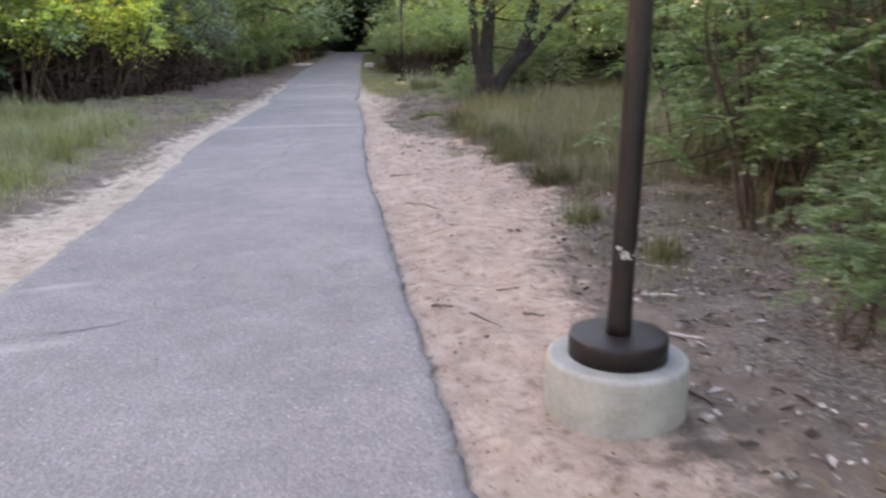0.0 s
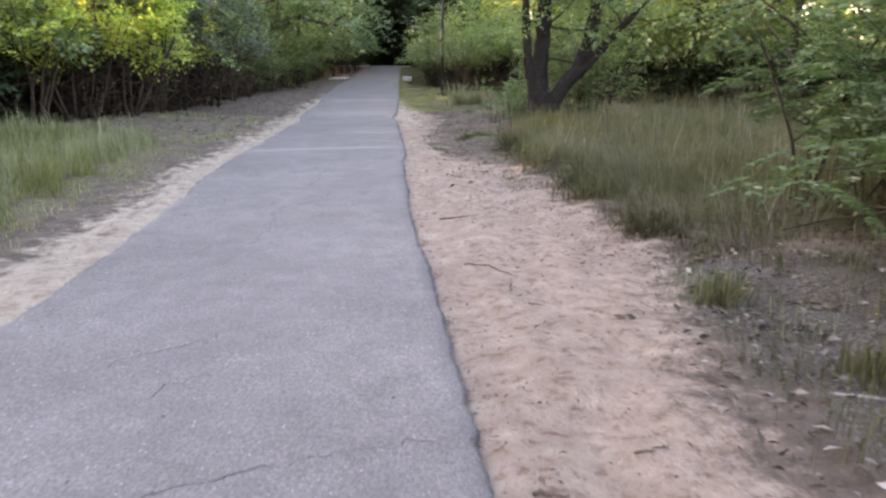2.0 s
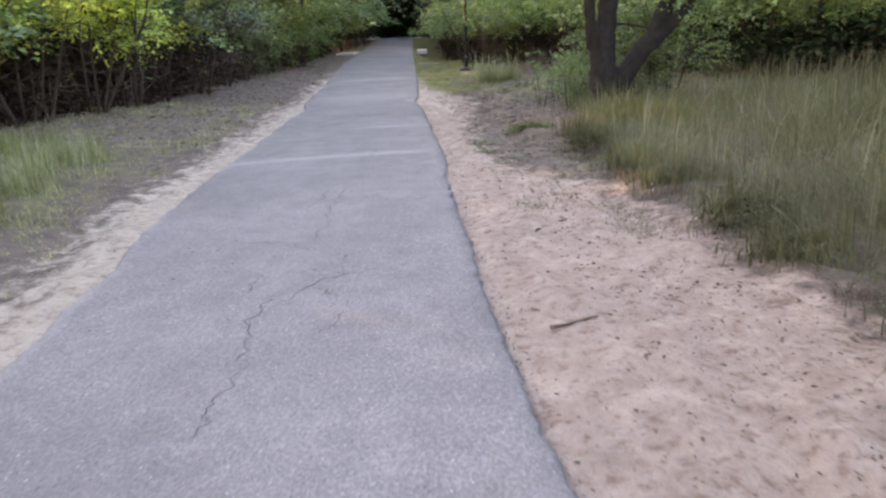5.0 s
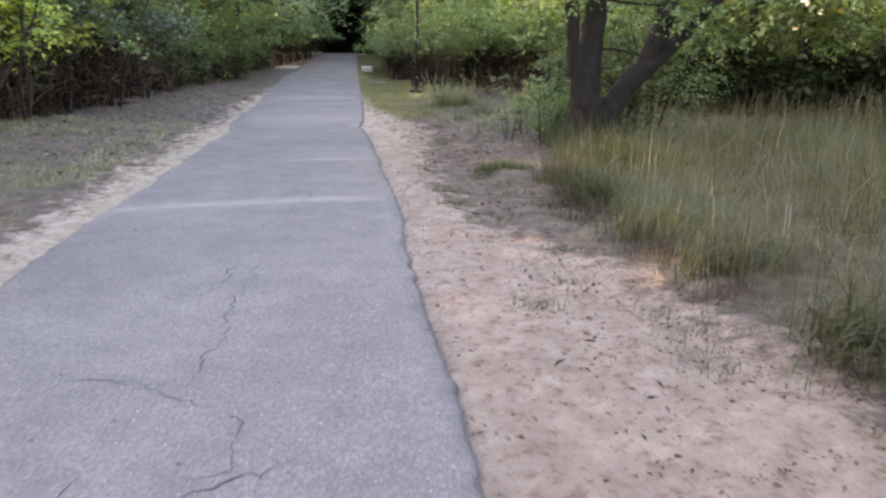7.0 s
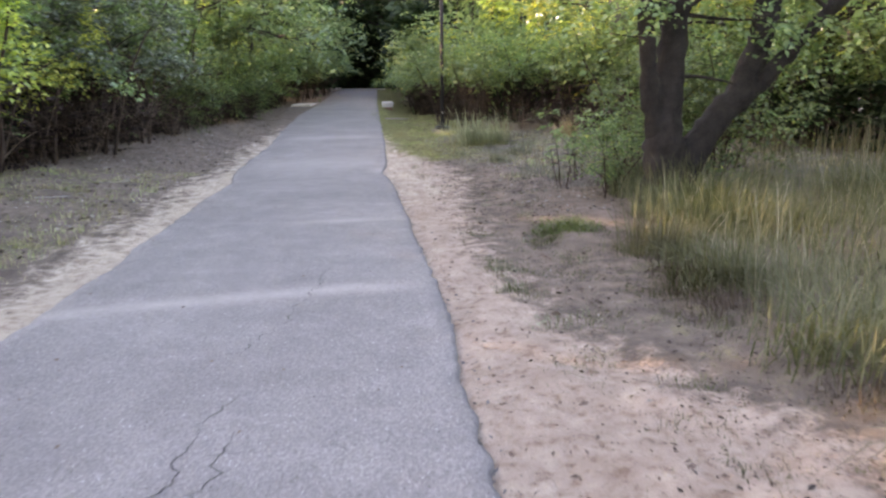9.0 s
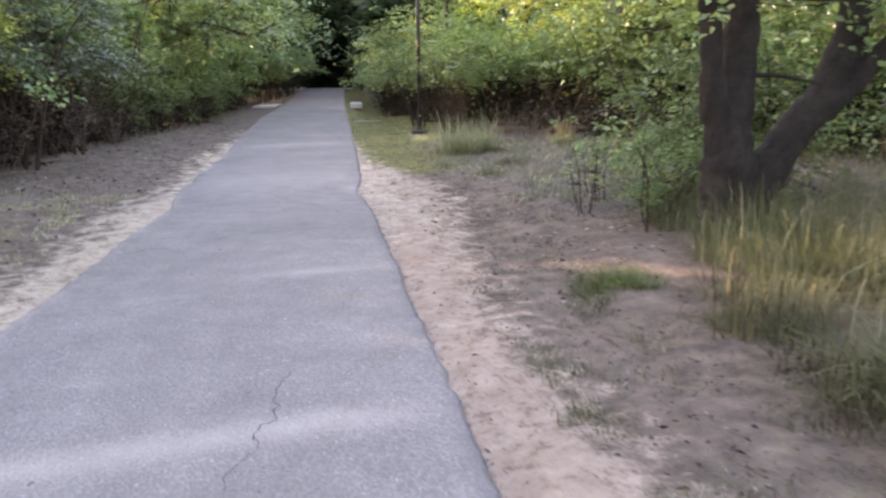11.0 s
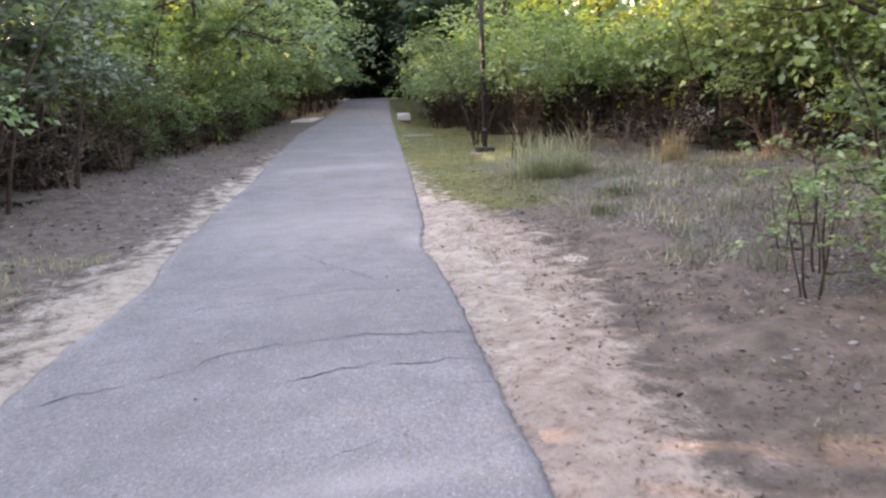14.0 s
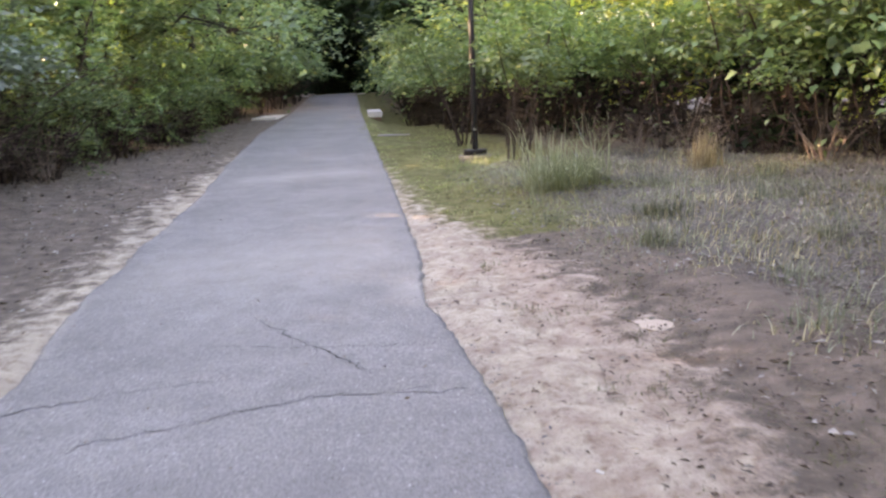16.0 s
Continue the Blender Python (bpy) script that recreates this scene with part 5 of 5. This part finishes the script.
stone(2.94, 19.13, 0.05, "small white stone on bare earth")
# a low mound of pale sand, made with the stone shape
stone(3.56, 24.0, 0.15, "low flat mound of pale sand", M_PALESAND)
for x, y, s in ((3.9, 17.4, 0.022), (4.0, 17.2, 0.02), (2.95, 21.8, 0.02), (2.6, 22.4, 0.018), (0.95, 15.9, 0.02), (2.7, 13.0, 0.015), (3.0, 12.3, 0.014)):
    stone(x, y, s, "small pale pebble lying on the ground")

# extra crowns added to block low sun from the forked trunk
for x, y in ((-8.2, 25.8), (-7.0, 27.0), (-9.6, 26.6)):
    place(OVER[0], used, x, y, 0.1, rng.uniform(0, 360), 0.95)
for k in range(10):
    place(FILL[0], used, 11.4 + 0.8 * (k % 2) + rng.uniform(-0.3, 0.3), 4.5 + 1.1 * k, 0.1, rng.uniform(0, 360), rng.uniform(1.25, 1.5))
# thick unseen undergrowth deeper in the wood, added to block low sun
for x, y in ((-9.2, 21.4), (-9.3, 22.4), (-9.2, 23.4), (-9.5, 24.4), (-9.3, 25.4)):
    place(FILL[0], used, x, y, 0.1, rng.uniform(0, 360), 1.5)
for k in range(9):
    for x, s in ((-10.0, 1.4), (-13.2, 1.7)):
        y = 19.5 + 1.4 * k + (1.2 if x < -11 else 0.0)
        place(FILL[0], used, x + rng.uniform(-0.4, 0.4), y, 0.1, rng.uniform(0, 360), s * rng.uniform(0.92, 1.05))
for x, y0, n, s in ((-8.6, 26.2, 12, 1.3), (-11.4, 19.6, 18, 1.6)):
    for k in range(n):
        place(FILL[0], used, x + rng.uniform(-0.3, 0.3), y0 + 1.1 * k, 0.1, rng.uniform(0, 360), s * rng.uniform(0.95, 1.05))
# low undergrowth behind the hedge's bare stems, added to stop sun passing under it
for x, y, s in ((-6.3, 20.7, 0.85), (-6.6, 21.7, 0.9), (-7.1, 22.7, 0.95), (-6.0, 23.5, 0.8), (-7.4, 20.2, 0.9), (-6.4, 22.2, 0.95), (-6.7, 23.1, 1.0), (-6.9, 23.9, 1.0), (-6.6, 24.7, 1.0), (-7.0, 25.6, 1.05), (-6.4, 26.4, 1.0), (-7.6, 23.4, 1.1), (-7.7, 24.6, 1.1), (-7.8, 26.0, 1.1), (-6.2, 27.4, 1.0), (-8.6, 25.2, 1.25), (-8.8, 24.0, 1.2)):
    place(FILL[0], used, x, y, float(height(x, y)), rng.uniform(0, 360), s)
